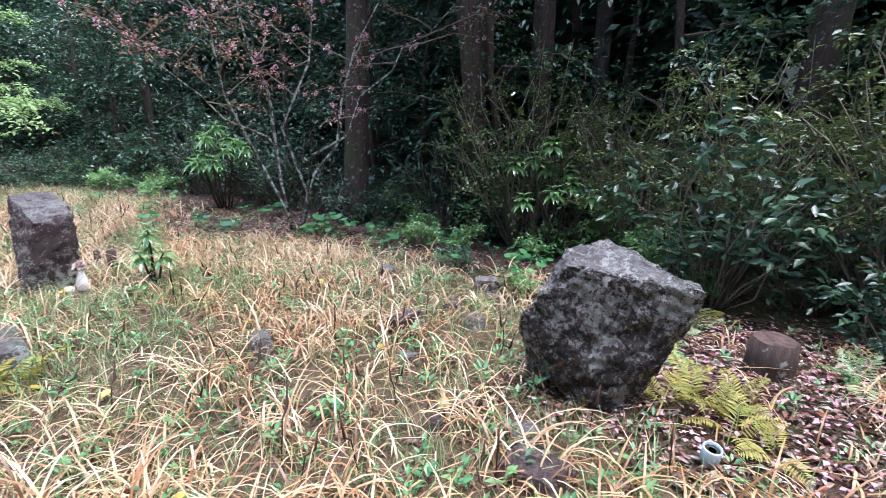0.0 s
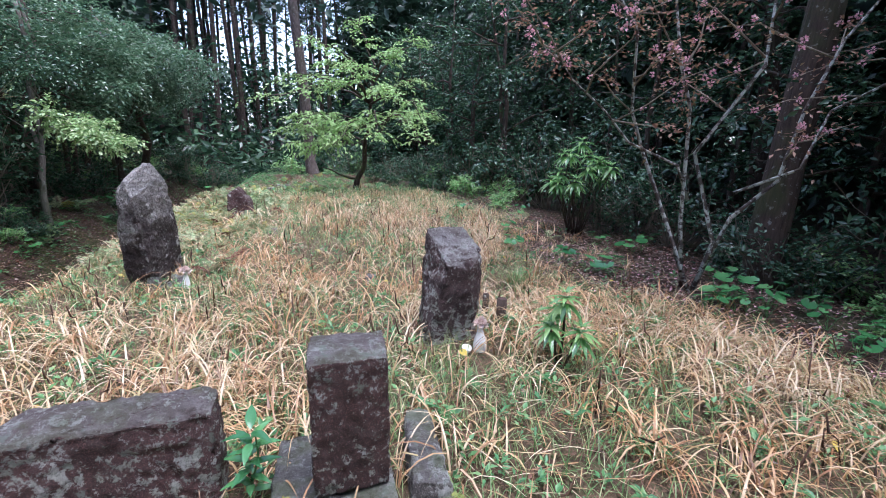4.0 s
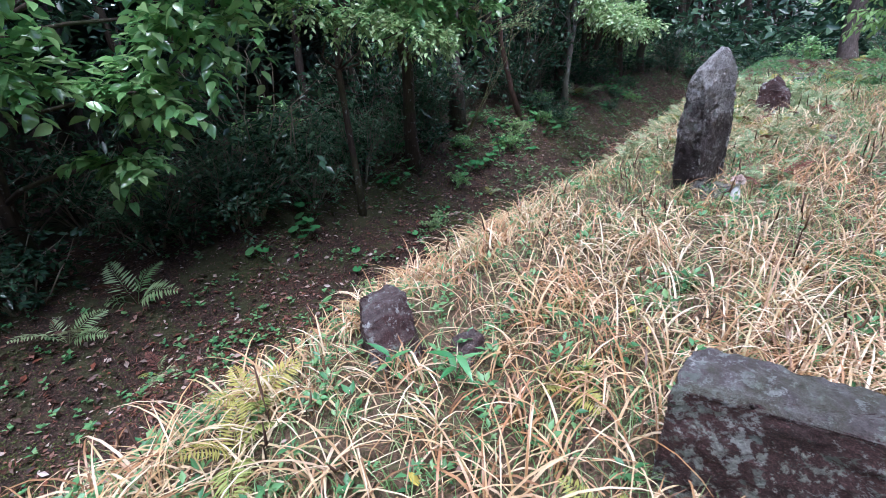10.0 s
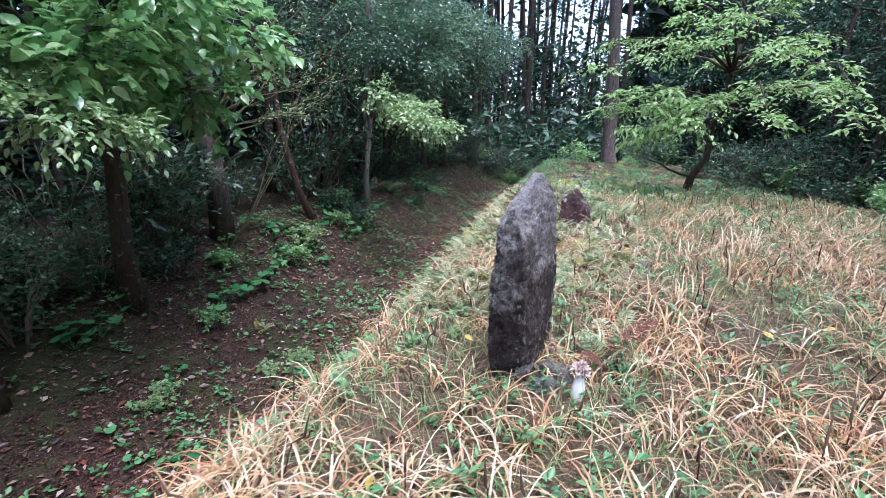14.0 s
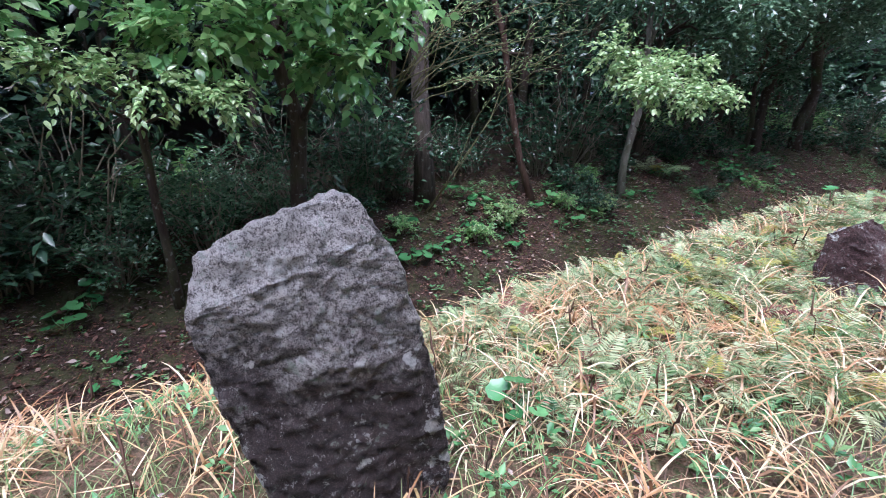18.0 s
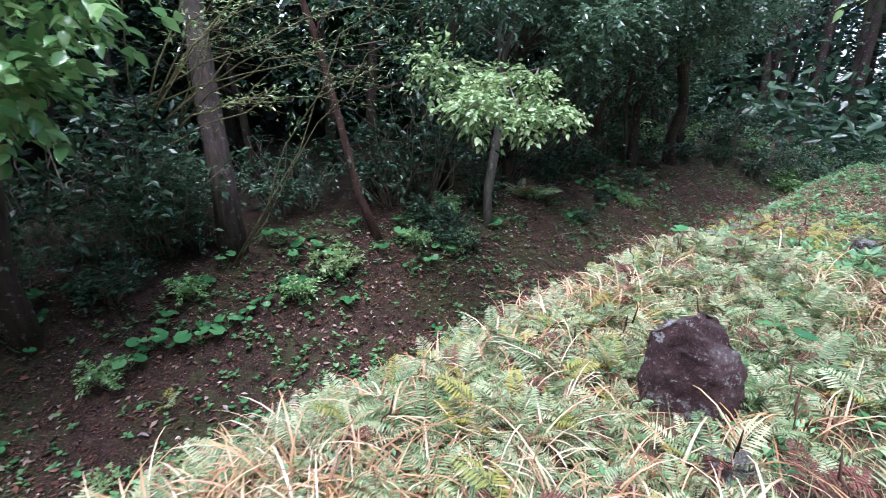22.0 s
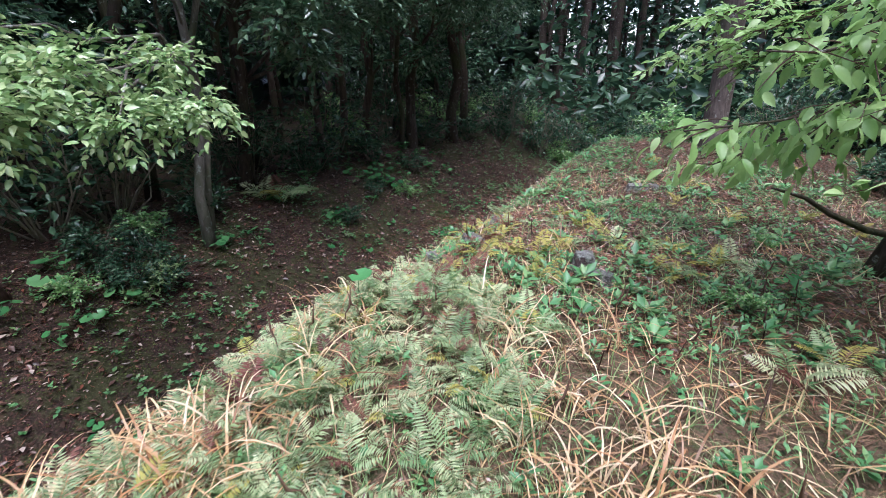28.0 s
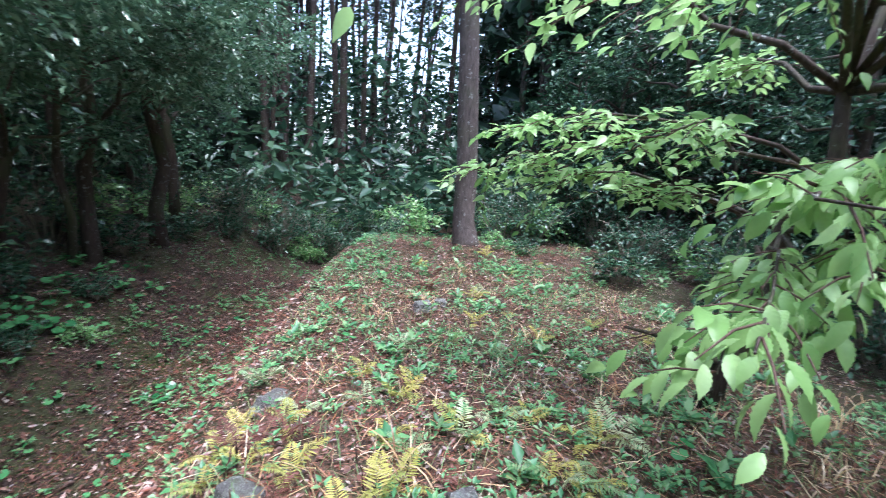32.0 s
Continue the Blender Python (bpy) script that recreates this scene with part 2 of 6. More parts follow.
# ---- materials ----
class Nodes:
    """A small helper round one node material."""

    def __init__(self, name):
        self.mat = bpy.data.materials.new(name)
        self.mat.use_nodes = True
        self.t = self.mat.node_tree
        self.bsdf = self.t.nodes["Principled BSDF"]
        self.out = self.t.nodes["Material Output"]

    def node(self, kind, **sets):
        nd = self.t.nodes.new(kind)
        for key, value in sets.items():
            if key in nd.inputs:
                self.put(nd.inputs[key], value)
        return nd

    def put(self, socket, value):
        if hasattr(value, "is_output"):
            self.t.links.new(value, socket)
        else:
            socket.default_value = value

    def noise(self, scale, detail=4.0, rough=0.6, where=None):
        nd = self.t.nodes.new("ShaderNodeTexNoise")
        nd.inputs["Scale"].default_value, nd.inputs["Detail"].default_value, nd.inputs["Roughness"].default_value = scale, detail, rough
        self.t.links.new(where if where is not None else self.place(), nd.inputs["Vector"])
        return nd.outputs["Fac"]

    def place(self):
        return self.node("ShaderNodeNewGeometry").outputs["Position"]

    def local(self):
        return self.node("ShaderNodeTexCoord").outputs["Object"]

    def ramp(self, fac, *stops):
        nd = self.t.nodes.new("ShaderNodeValToRGB")
        el = nd.color_ramp.elements
        while len(el) < len(stops):
            el.new(0.5)
        for e, (pos, col) in zip(el, stops):
            e.position = pos
            e.color = (*col, 1) if not isinstance(col, (int, float)) else (col, col, col, 1)
        self.t.links.new(fac, nd.inputs["Fac"])
        return nd.outputs["Color"]

    def mix(self, fac, a, b, kind="MIX"):
        nd = self.t.nodes.new("ShaderNodeMix")
        nd.data_type, nd.blend_type = "RGBA", kind
        self.put(nd.inputs[0], fac)
        for socket, value in ((nd.inputs[6], a), (nd.inputs[7], b)):
            self.put(socket, (*value, 1) if isinstance(value, tuple) else value)
        return nd.outputs[2]

    def math(self, op, a, b=0.5):
        nd = self.t.nodes.new("ShaderNodeMath")
        nd.operation = op
        self.put(nd.inputs[0], a)
        self.put(nd.inputs[1], b)
        return nd.outputs[0]

    def bump(self, height, strength=0.5, distance=0.01):
        nd = self.t.nodes.new("ShaderNodeBump")
        nd.inputs["Strength"].default_value, nd.inputs["Distance"].default_value = strength, distance
        self.t.links.new(height, nd.inputs["Height"])
        self.t.links.new(nd.outputs[0], self.bsdf.inputs["Normal"])

    def set(self, color=None, rough=None, spec=None):
        for key, value in (("Base Color", color), ("Roughness", rough), ("Specular IOR Level", spec)):
            if value is not None:
                self.put(self.bsdf.inputs[key], (*value, 1) if isinstance(value, tuple) else value)
        return self

    def thin(self, color, share):
        """Lets a share of the light through, as a leaf does."""
        tr = self.t.nodes.new("ShaderNodeBsdfTranslucent")
        self.put(tr.inputs["Color"], color)
        mx = self.t.nodes.new("ShaderNodeMixShader")
        mx.inputs[0].default_value = share
        self.t.links.new(self.bsdf.outputs[0], mx.inputs[1])
        self.t.links.new(tr.outputs[0], mx.inputs[2])
        self.t.links.new(mx.outputs[0], self.out.inputs["Surface"])


def leaf_material(name, colours, rough=0.35, through_share=0.3, spec=0.5, by_object=False, patches=None):
    """Leaf colours picked leaf by leaf, with a fine mottling."""
    n = Nodes(name)
    if by_object:
        pick = n.node("ShaderNodeObjectInfo").outputs["Random"]
    else:
        pick = n.node("ShaderNodeNewGeometry").outputs["Random Per Island"]
    stops = [(i / max(1, len(colours) - 1), c) for i, c in enumerate(colours)]
    col = n.ramp(pick, *stops)
    col = n.mix(n.ramp(n.noise(2.2, 3), (0.3, 0.0), (0.7, 0.45)), col, n.mix(0.6, col, (0.5, 0.5, 0.48), "MULTIPLY"))
    col = n.mix(n.ramp(n.noise(60, 2), (0.35, 0.0), (0.8, 0.35)), col, n.mix(0.6, col, (0.9, 0.92, 0.85), "SOFT_LIGHT"))
    if patches:
        col = n.mix(n.ramp(n.noise(0.9, 3), (0.46, 0.0), (0.6, 0.75)), col, n.mix(0.8, col, patches, "MULTIPLY"))
    n.set(col, rough, spec)
    n.thin(col, through_share)
    return n.mat


M = {}
M["evergreen"] = leaf_material("evergreen_leaf", [(0.022, 0.054, 0.033), (0.040, 0.092, 0.053), (0.072, 0.148, 0.082), (0.13, 0.22, 0.125)], 0.24, 0.26, 0.6)
# wet gloss, over evergreen colours lightened to stand in for light on the leaves
M["wet"] = leaf_material("wet_lit_evergreen_leaf", [(0.052, 0.112, 0.066), (0.095, 0.185, 0.104), (0.16, 0.27, 0.155), (0.24, 0.35, 0.225)], 0.13, 0.38, 1.0)
M["glossy"] = leaf_material("glossy_leaf", [(0.13, 0.29, 0.11), (0.20, 0.41, 0.15), (0.32, 0.54, 0.20), (0.44, 0.62, 0.29)], 0.13, 0.40, 1.0)
M["pale"] = leaf_material("pale_leaf", [(0.15, 0.27, 0.10), (0.24, 0.38, 0.15), (0.34, 0.47, 0.21), (0.43, 0.52, 0.25)], 0.26, 0.3, 0.6)
M["cherry"] = leaf_material("cherry_leaf", [(0.22, 0.40, 0.12), (0.31, 0.51, 0.17), (0.40, 0.60, 0.23), (0.50, 0.68, 0.31)], 0.30, 0.5)
M["dark"] = leaf_material("conifer_leaf", [(0.02, 0.045, 0.03), (0.032, 0.068, 0.043), (0.05, 0.095, 0.062)], 0.4, 0.12)
M["bronze"] = leaf_material("young_bronze_leaf", [(0.32, 0.16, 0.12), (0.44, 0.25, 0.18), (0.26, 0.19, 0.09), (0.38, 0.20, 0.16)], 0.4, 0.4)
M["petal"] = leaf_material("blossom_petal", [(0.72, 0.32, 0.40), (0.82, 0.48, 0.55), (0.85, 0.60, 0.64)], 0.6, 0.4, 0.2)
M["olive"] = leaf_material("olive_leaf", [(0.06, 0.10, 0.04), (0.10, 0.15, 0.055), (0.15, 0.20, 0.07), (0.20, 0.22, 0.08)], 0.25, 0.3, 0.6)
M["round"] = leaf_material("round_glossy_leaf", [(0.045, 0.16, 0.06), (0.07, 0.23, 0.08), (0.11, 0.30, 0.11), (0.16, 0.36, 0.14)], 0.16, 0.25, 0.6, by_object=True)
M["fern"] = leaf_material("fern_leaf", [(0.13, 0.22, 0.085), (0.25, 0.355, 0.16), (0.39, 0.475, 0.25), (0.56, 0.59, 0.34)], 0.36, 0.3, 0.5, by_object=True)
M["fern_mass"] = leaf_material("fern_mass_leaf", [(0.12, 0.19, 0.08), (0.22, 0.31, 0.14), (0.34, 0.42, 0.22), (0.48, 0.50, 0.28), (0.30, 0.13, 0.07)], 0.36, 0.3, 0.5)
M["fern_yellow"] = leaf_material("yellowed_fern_leaf", [(0.38, 0.36, 0.09), (0.46, 0.41, 0.11), (0.28, 0.33, 0.09)], 0.5, 0.3, 0.3, by_object=True)
M["fern_dead"] = leaf_material("withered_fern_leaf", [(0.13, 0.05, 0.04), (0.22, 0.09, 0.065), (0.10, 0.04, 0.035)], 0.6, 0.2, 0.3, by_object=True)
M["straw"] = leaf_material("dry_grass_blade", [(0.17, 0.09, 0.05), (0.46, 0.27, 0.14), (0.66, 0.47, 0.26), (0.78, 0.61, 0.39), (0.86, 0.74, 0.54), (0.46, 0.235, 0.115), (0.54, 0.46, 0.23)], 0.34, 0.28, 0.5, patches=(0.95, 0.74, 0.58))
M["turf"] = leaf_material("green_grass_blade", [(0.10, 0.21, 0.07), (0.18, 0.33, 0.11), (0.28, 0.40, 0.16), (0.42, 0.42, 0.22), (0.20, 0.36, 0.12)], 0.40, 0.3, 0.45)
M["weed"] = leaf_material("low_weed_leaf", [(0.06, 0.18, 0.07), (0.10, 0.27, 0.10), (0.17, 0.36, 0.14), (0.22, 0.36, 0.14)], 0.35, 0.3, 0.45)
M["litter"] = leaf_material("fallen_leaf", [(0.035, 0.018, 0.013), (0.09, 0.042, 0.03), (0.16, 0.07, 0.05), (0.23, 0.12, 0.09), (0.055, 0.027, 0.02), (0.52, 0.42, 0.36), (0.20, 0.062, 0.036), (0.07, 0.038, 0.027), (0.045, 0.024, 0.017)], 0.3, 0.08, 0.5)
M["crumb"] = leaf_material("litter_crumb", [(0.05, 0.03, 0.02), (0.14, 0.08, 0.055), (0.24, 0.15, 0.11), (0.07, 0.075, 0.03), (0.44, 0.36, 0.31), (0.10, 0.055, 0.04), (0.10, 0.11, 0.04)], 0.5, 0.0, 0.3)
M["needle"] = leaf_material("fallen_needle", [(0.09, 0.03, 0.02), (0.20, 0.065, 0.04), (0.32, 0.12, 0.075), (0.13, 0.055, 0.04)], 0.5, 0.0, 0.3)
M["moss"] = leaf_material("moss_cushion", [(0.05, 0.075, 0.02), (0.095, 0.125, 0.035), (0.15, 0.18, 0.05)], 0.7, 0.1, 0.2)
M["thatch"] = leaf_material("rotting_thatch", [(0.10, 0.055, 0.035), (0.20, 0.11, 0.07), (0.30, 0.18, 0.11), (0.07, 0.04, 0.03)], 0.6, 0.1, 0.3)
M["yellow"] = leaf_material("fallen_yellow_leaf", [(0.6, 0.42, 0.03), (0.66, 0.50, 0.08), (0.62, 0.5, 0.2)], 0.45, 0.2)
M["stalk"] = leaf_material("dead_stalk", [(0.05, 0.03, 0.022), (0.09, 0.05, 0.035), (0.13, 0.08, 0.05)], 0.8, 0.0, 0.2)


def bark_material(name, dark, light, lichen=0.0, mossy=0.0, cover=0.6):
    n = Nodes(name)
    where = n.local()
    mp = n.node("ShaderNodeMapping")
    n.t.links.new(where, mp.inputs["Vector"])
    mp.inputs["Scale"].default_value = (6, 6, 1)
    grain = n.noise(5, 6, 0.65, mp.outputs[0])
    col = n.ramp(grain, (0.3, dark), (0.7, light))
    spots = n.ramp(n.noise(14, 5, 0.65), (cover, 0.0), (cover + 0.06, lichen))
    col = n.mix(spots, col, (0.44, 0.46, 0.42))
    col = n.mix(n.ramp(n.noise(1.6, 4), (0.5, 0.0), (0.65, mossy)), col, (0.06, 0.09, 0.025))
    n.set(col, 0.75, 0.3)
    n.bump(grain, 0.8, 0.02)
    return n.mat


M["bark"] = bark_material("dark_bark", (0.03, 0.02, 0.016), (0.10, 0.07, 0.055), 0.5, 0.4)
M["bark_pale"] = bark_material("pale_bark", (0.10, 0.085, 0.07), (0.27, 0.24, 0.21), 0.8, 0.5)
M["bark_lichen"] = bark_material("lichened_bark", (0.04, 0.03, 0.027), (0.12, 0.095, 0.085), 0.9, 0.2, 0.47)
M["bark_red"] = bark_material("reddish_bark", (0.05, 0.026, 0.02), (0.14, 0.08, 0.06), 0.4, 0.0)
M["bark_cedar"] = bark_material("cedar_bark", (0.04, 0.03, 0.027), (0.16, 0.125, 0.11), 0.5, 0.2)
M["twig_green"] = bark_material("olive_twig_bark", (0.09, 0.085, 0.04), (0.22, 0.20, 0.10), 0.3, 0.5)
M["twig"] = bark_material("twig_bark", (0.14, 0.115, 0.085), (0.34, 0.29, 0.22), 0.5, 0.2)


def stone_material(name, dark, light, lichen, white=(0.58, 0.59, 0.56), orange=0.0, moss=0.0, wet=0.5, cap=0.5, whitened=0.0, foot=0.0):
    """Weathered volcanic stone: mottled, pitted, with crusts of lichen, thicker towards the foot; paler on the faces
    that point up.
    """
    n = Nodes(name)
    where = n.local()
    big = n.noise(3.5, 5, 0.6, where)
    fine = n.noise(75, 8, 0.8, where)
    col = n.ramp(big, (0.3, dark), (0.7, light))
    speck = n.noise(210, 3, 0.7, where)
    col = n.mix(n.ramp(speck, (0.52, 0.0), (0.66, 0.55)), col, tuple(min(1, c * 2.6 + 0.02) for c in light))
    col = n.mix(n.ramp(speck, (0.36, 0.45), (0.46, 0.0)), col, tuple(c * 0.4 for c in dark))
    col = n.mix(n.ramp(fine, (0.34, 0.75), (0.58, 0.0)), col, n.mix(1.0, col, (0.35, 0.33, 0.35), "MULTIPLY"))
    film = n.noise(8, 8, 0.78, where)
    col = n.mix(n.ramp(film, (0.52, 0.0), (0.70, 0.5)), col, n.mix(fine, tuple(c * 1.5 for c in light), (0.23, 0.215, 0.21)))
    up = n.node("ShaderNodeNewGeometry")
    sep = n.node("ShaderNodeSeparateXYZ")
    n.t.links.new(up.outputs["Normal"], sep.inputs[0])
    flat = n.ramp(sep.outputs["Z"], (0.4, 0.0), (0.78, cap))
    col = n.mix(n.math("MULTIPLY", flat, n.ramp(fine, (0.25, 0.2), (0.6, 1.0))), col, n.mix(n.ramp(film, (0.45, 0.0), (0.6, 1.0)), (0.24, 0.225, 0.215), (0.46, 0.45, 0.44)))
    if whitened:
        # pale grey grains mixed in, denser towards the top, broken up by noise
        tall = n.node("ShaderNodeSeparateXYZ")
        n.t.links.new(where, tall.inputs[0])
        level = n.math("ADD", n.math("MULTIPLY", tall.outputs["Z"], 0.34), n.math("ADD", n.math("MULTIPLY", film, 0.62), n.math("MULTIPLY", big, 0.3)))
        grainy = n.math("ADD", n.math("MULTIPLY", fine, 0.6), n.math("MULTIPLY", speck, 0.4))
        share = n.math("MULTIPLY", n.ramp(level, (whitened, 0.0), (whitened + 0.14, 1.0)), n.ramp(grainy, (0.44, 0.08), (0.53, 1.0)))
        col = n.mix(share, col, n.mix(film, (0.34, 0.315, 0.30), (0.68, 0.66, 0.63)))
    blotch = n.math("ADD", n.noise(10, 7, 0.72, where), n.math("MULTIPLY", n.noise(2.3, 2, 0.5, where), 0.35))
    col = n.mix(n.ramp(blotch, (0.815 - 0.06 * lichen, 0.0), (0.828 - 0.06 * lichen, 0.9)), col, n.mix(n.ramp(fine, (0.35, 0.0), (0.6, 1.0)), tuple(c * 0.5 for c in white), tuple(min(1, c * 1.1) for c in white)))
    crust = n.math("ADD", n.noise(38, 7, 0.78, where), n.math("MULTIPLY", n.noise(3.4, 3, 0.6, where), 0.4))
    col = n.mix(n.ramp(crust, (0.832 - 0.09 * lichen, 0.0), (0.862 - 0.09 * lichen, 0.9)), col, n.mix(fine, white, tuple(c * 0.6 for c in white)))
    if foot:
        height = n.node("ShaderNodeSeparateXYZ")
        n.t.links.new(where, height.inputs[0])
        scab = n.math("ADD", n.noise(19, 7, 0.74, where), n.ramp(height.outputs["Z"], (0.0, 0.14 * foot), (0.5, 0.0)))
        col = n.mix(n.ramp(scab, (0.60, 0.0), (0.63, 0.85)), col, n.mix(n.ramp(fine, (0.4, 0.0), (0.6, 1.0)), (0.17, 0.19, 0.16), (0.50, 0.52, 0.46)))
    green = n.math("ADD", n.noise(16, 6, 0.7, where), n.math("MULTIPLY", n.noise(3.1, 2, 0.5, where), 0.3))
    col = n.mix(n.ramp(green, (0.80 - 0.06 * lichen, 0.0), (0.82 - 0.06 * lichen, 0.7)), col, (0.26, 0.31, 0.26))
    if orange:
        loc = n.node("ShaderNodeSeparateXYZ")
        n.t.links.new(where, loc.inputs[0])
        low = n.ramp(loc.outputs["Z"], (0.05, 1.0), (0.35, 0.0))
        spot = n.ramp(n.noise(14, 5, 0.65, where), (0.56, 0.0), (0.6, orange))
        col = n.mix(n.math("MULTIPLY", low, spot), col, (0.42, 0.17, 0.02))
    if moss:
        col = n.mix(n.math("MULTIPLY", n.ramp(n.noise(7, 4, 0.6, where), (0.45, 0.0), (0.6, moss)), flat), col, (0.10, 0.13, 0.035))
    n.set(col, n.ramp(fine, (0.3, wet - 0.12), (0.7, wet + 0.25)), 0.45)
    n.bump(n.math("ADD", n.math("ADD", fine, n.math("MULTIPLY", speck, 0.6)), n.math("MULTIPLY", film, 0.6)), 1.0, 0.034)
    return n.mat


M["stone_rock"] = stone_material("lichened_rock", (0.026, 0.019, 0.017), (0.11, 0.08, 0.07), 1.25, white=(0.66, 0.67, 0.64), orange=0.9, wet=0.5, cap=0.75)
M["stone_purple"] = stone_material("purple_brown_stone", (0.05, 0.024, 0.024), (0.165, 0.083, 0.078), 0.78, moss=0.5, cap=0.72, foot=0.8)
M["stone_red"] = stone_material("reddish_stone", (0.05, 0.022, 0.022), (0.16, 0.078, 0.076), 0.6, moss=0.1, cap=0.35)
M["stone_standing"] = stone_material("dark_standing_stone", (0.022, 0.016, 0.017), (0.105, 0.075, 0.075), 0.55, white=(0.62, 0.62, 0.60), wet=0.4, cap=0.8, whitened=0.64)
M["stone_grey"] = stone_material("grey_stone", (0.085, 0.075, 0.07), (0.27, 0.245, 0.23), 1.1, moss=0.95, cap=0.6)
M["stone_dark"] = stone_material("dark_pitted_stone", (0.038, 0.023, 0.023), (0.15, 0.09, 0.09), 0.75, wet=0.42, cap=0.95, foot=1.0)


def ground_material():
    n = Nodes("ground_soil")
    share = n.node("ShaderNodeAttribute")
    share.attribute_name = "litter"
    a, b, c = n.noise(1.1, 5, 0.6), n.noise(9, 6, 0.7), n.noise(55, 4, 0.7)
    soil = n.ramp(b, (0.3, (0.014, 0.010, 0.007)), (0.52, (0.040, 0.026, 0.018)), (0.72, (0.095, 0.050, 0.036)))
    soil = n.mix(n.ramp(c, (0.48, 0.0), (0.6, 0.7)), soil, (0.14, 0.07, 0.055))
    soil = n.mix(n.ramp(n.noise(130, 2, 0.5), (0.66, 0.0), (0.72, 0.6)), soil, (0.40, 0.30, 0.26))
    soil = n.mix(n.ramp(n.math("ADD", n.math("MULTIPLY", a, 0.5), n.math("MULTIPLY", b, 0.5)), (0.485, 0.0), (0.545, 0.8)), soil, n.mix(c, (0.028, 0.034, 0.013), (0.085, 0.095, 0.034)))
    sward = n.ramp(b, (0.3, (0.035, 0.028, 0.018)), (0.5, (0.085, 0.065, 0.036)), (0.7, (0.16, 0.105, 0.065)))
    sward = n.mix(n.ramp(c, (0.42, 0.0), (0.6, 0.8)), sward, (0.24, 0.15, 0.10))
    sward = n.mix(n.ramp(n.noise(24, 4, 0.7), (0.5, 0.0), (0.62, 0.6)), sward, (0.08, 0.12, 0.04))
    col = n.mix(share.outputs["Fac"], sward, soil)
    n.set(col, 0.8, 0.3)
    n.bump(n.math("ADD", b, n.math("MULTIPLY", c, 0.7)), 1.0, 0.05)
    return n.mat


M["ground"] = ground_material()


def plain(name, dark, light, rough, scale=30, spec=0.5, bump=0.15):
    n = Nodes(name)
    f = n.noise(scale, 5, 0.65, n.local())
    n.set(n.ramp(f, (0.35, dark), (0.65, light)), rough, spec)
    n.bump(f, bump, 0.004)
    return n.mat


M["white_china"] = plain("white_glazed_china", (0.76, 0.76, 0.74), (0.88, 0.88, 0.86), 0.25, 14)
M["white_plastic"] = plain("weathered_white_plastic", (0.55, 0.62, 0.70), (0.72, 0.78, 0.84), 0.4, 9)
M["cup_glaze"] = plain("pale_blue_glaze", (0.45, 0.58, 0.63), (0.60, 0.70, 0.73), 0.25, 12)
M["blue_print"] = plain("blue_print", (0.05, 0.13, 0.42), (0.08, 0.18, 0.5), 0.4)
M["dark_water"] = plain("dark_water", (0.02, 0.025, 0.02), (0.035, 0.04, 0.03), 0.08)
M["wood"] = plain("rotting_cut_wood", (0.035, 0.022, 0.018), (0.12, 0.075, 0.06), 0.8, 18, 0.3, 0.8)
M["flower_dry"] = plain("faded_flower", (0.62, 0.46, 0.42), (0.85, 0.74, 0.68), 0.8, 40)

# ---- ground ----
gx = np.concatenate([-np.geomspace(400, 13, 14), np.concatenate([np.arange(-12.5, -7, 0.2), np.arange(-7, 4, 0.09), np.arange(4, 10.01, 0.2)]), np.geomspace(10.5, 400, 14)])
gy = np.concatenate([-np.geomspace(400, 5.5, 14), np.arange(-5.0, 26.01, 0.12), np.geomspace(26.5, 400, 14)])
X, Y = np.meshgrid(gx, gy, indexing="ij")
Z = ground_z(np.clip(X, -30, 30), np.clip(Y, -40, 60))
ni, nj = X.shape
idx = np.arange(ni * nj).reshape(ni, nj)
quad = np.stack([idx[:-1, :-1], idx[1:, :-1], idx[1:, 1:], idx[:-1, 1:]], -1).reshape(-1, 4)
gb = Buf()
gb.add(np.stack([X, Y, Z], -1).reshape(-1, 3), np.concatenate([quad[:, [0, 1, 2]], quad[:, [0, 2, 3]]]))
ground_mesh = gb.mesh("ground", M["ground"])
att = ground_mesh.attributes.new("litter", "FLOAT", "POINT")
att.data.foreach_set("value", litter_share(X, Y).ravel().astype(np.float32))
ground = tagged(new("ground", ground_mesh), "soil of a grassy mound, ditch and wood floor with leaf litter", "ground", kind="structure")

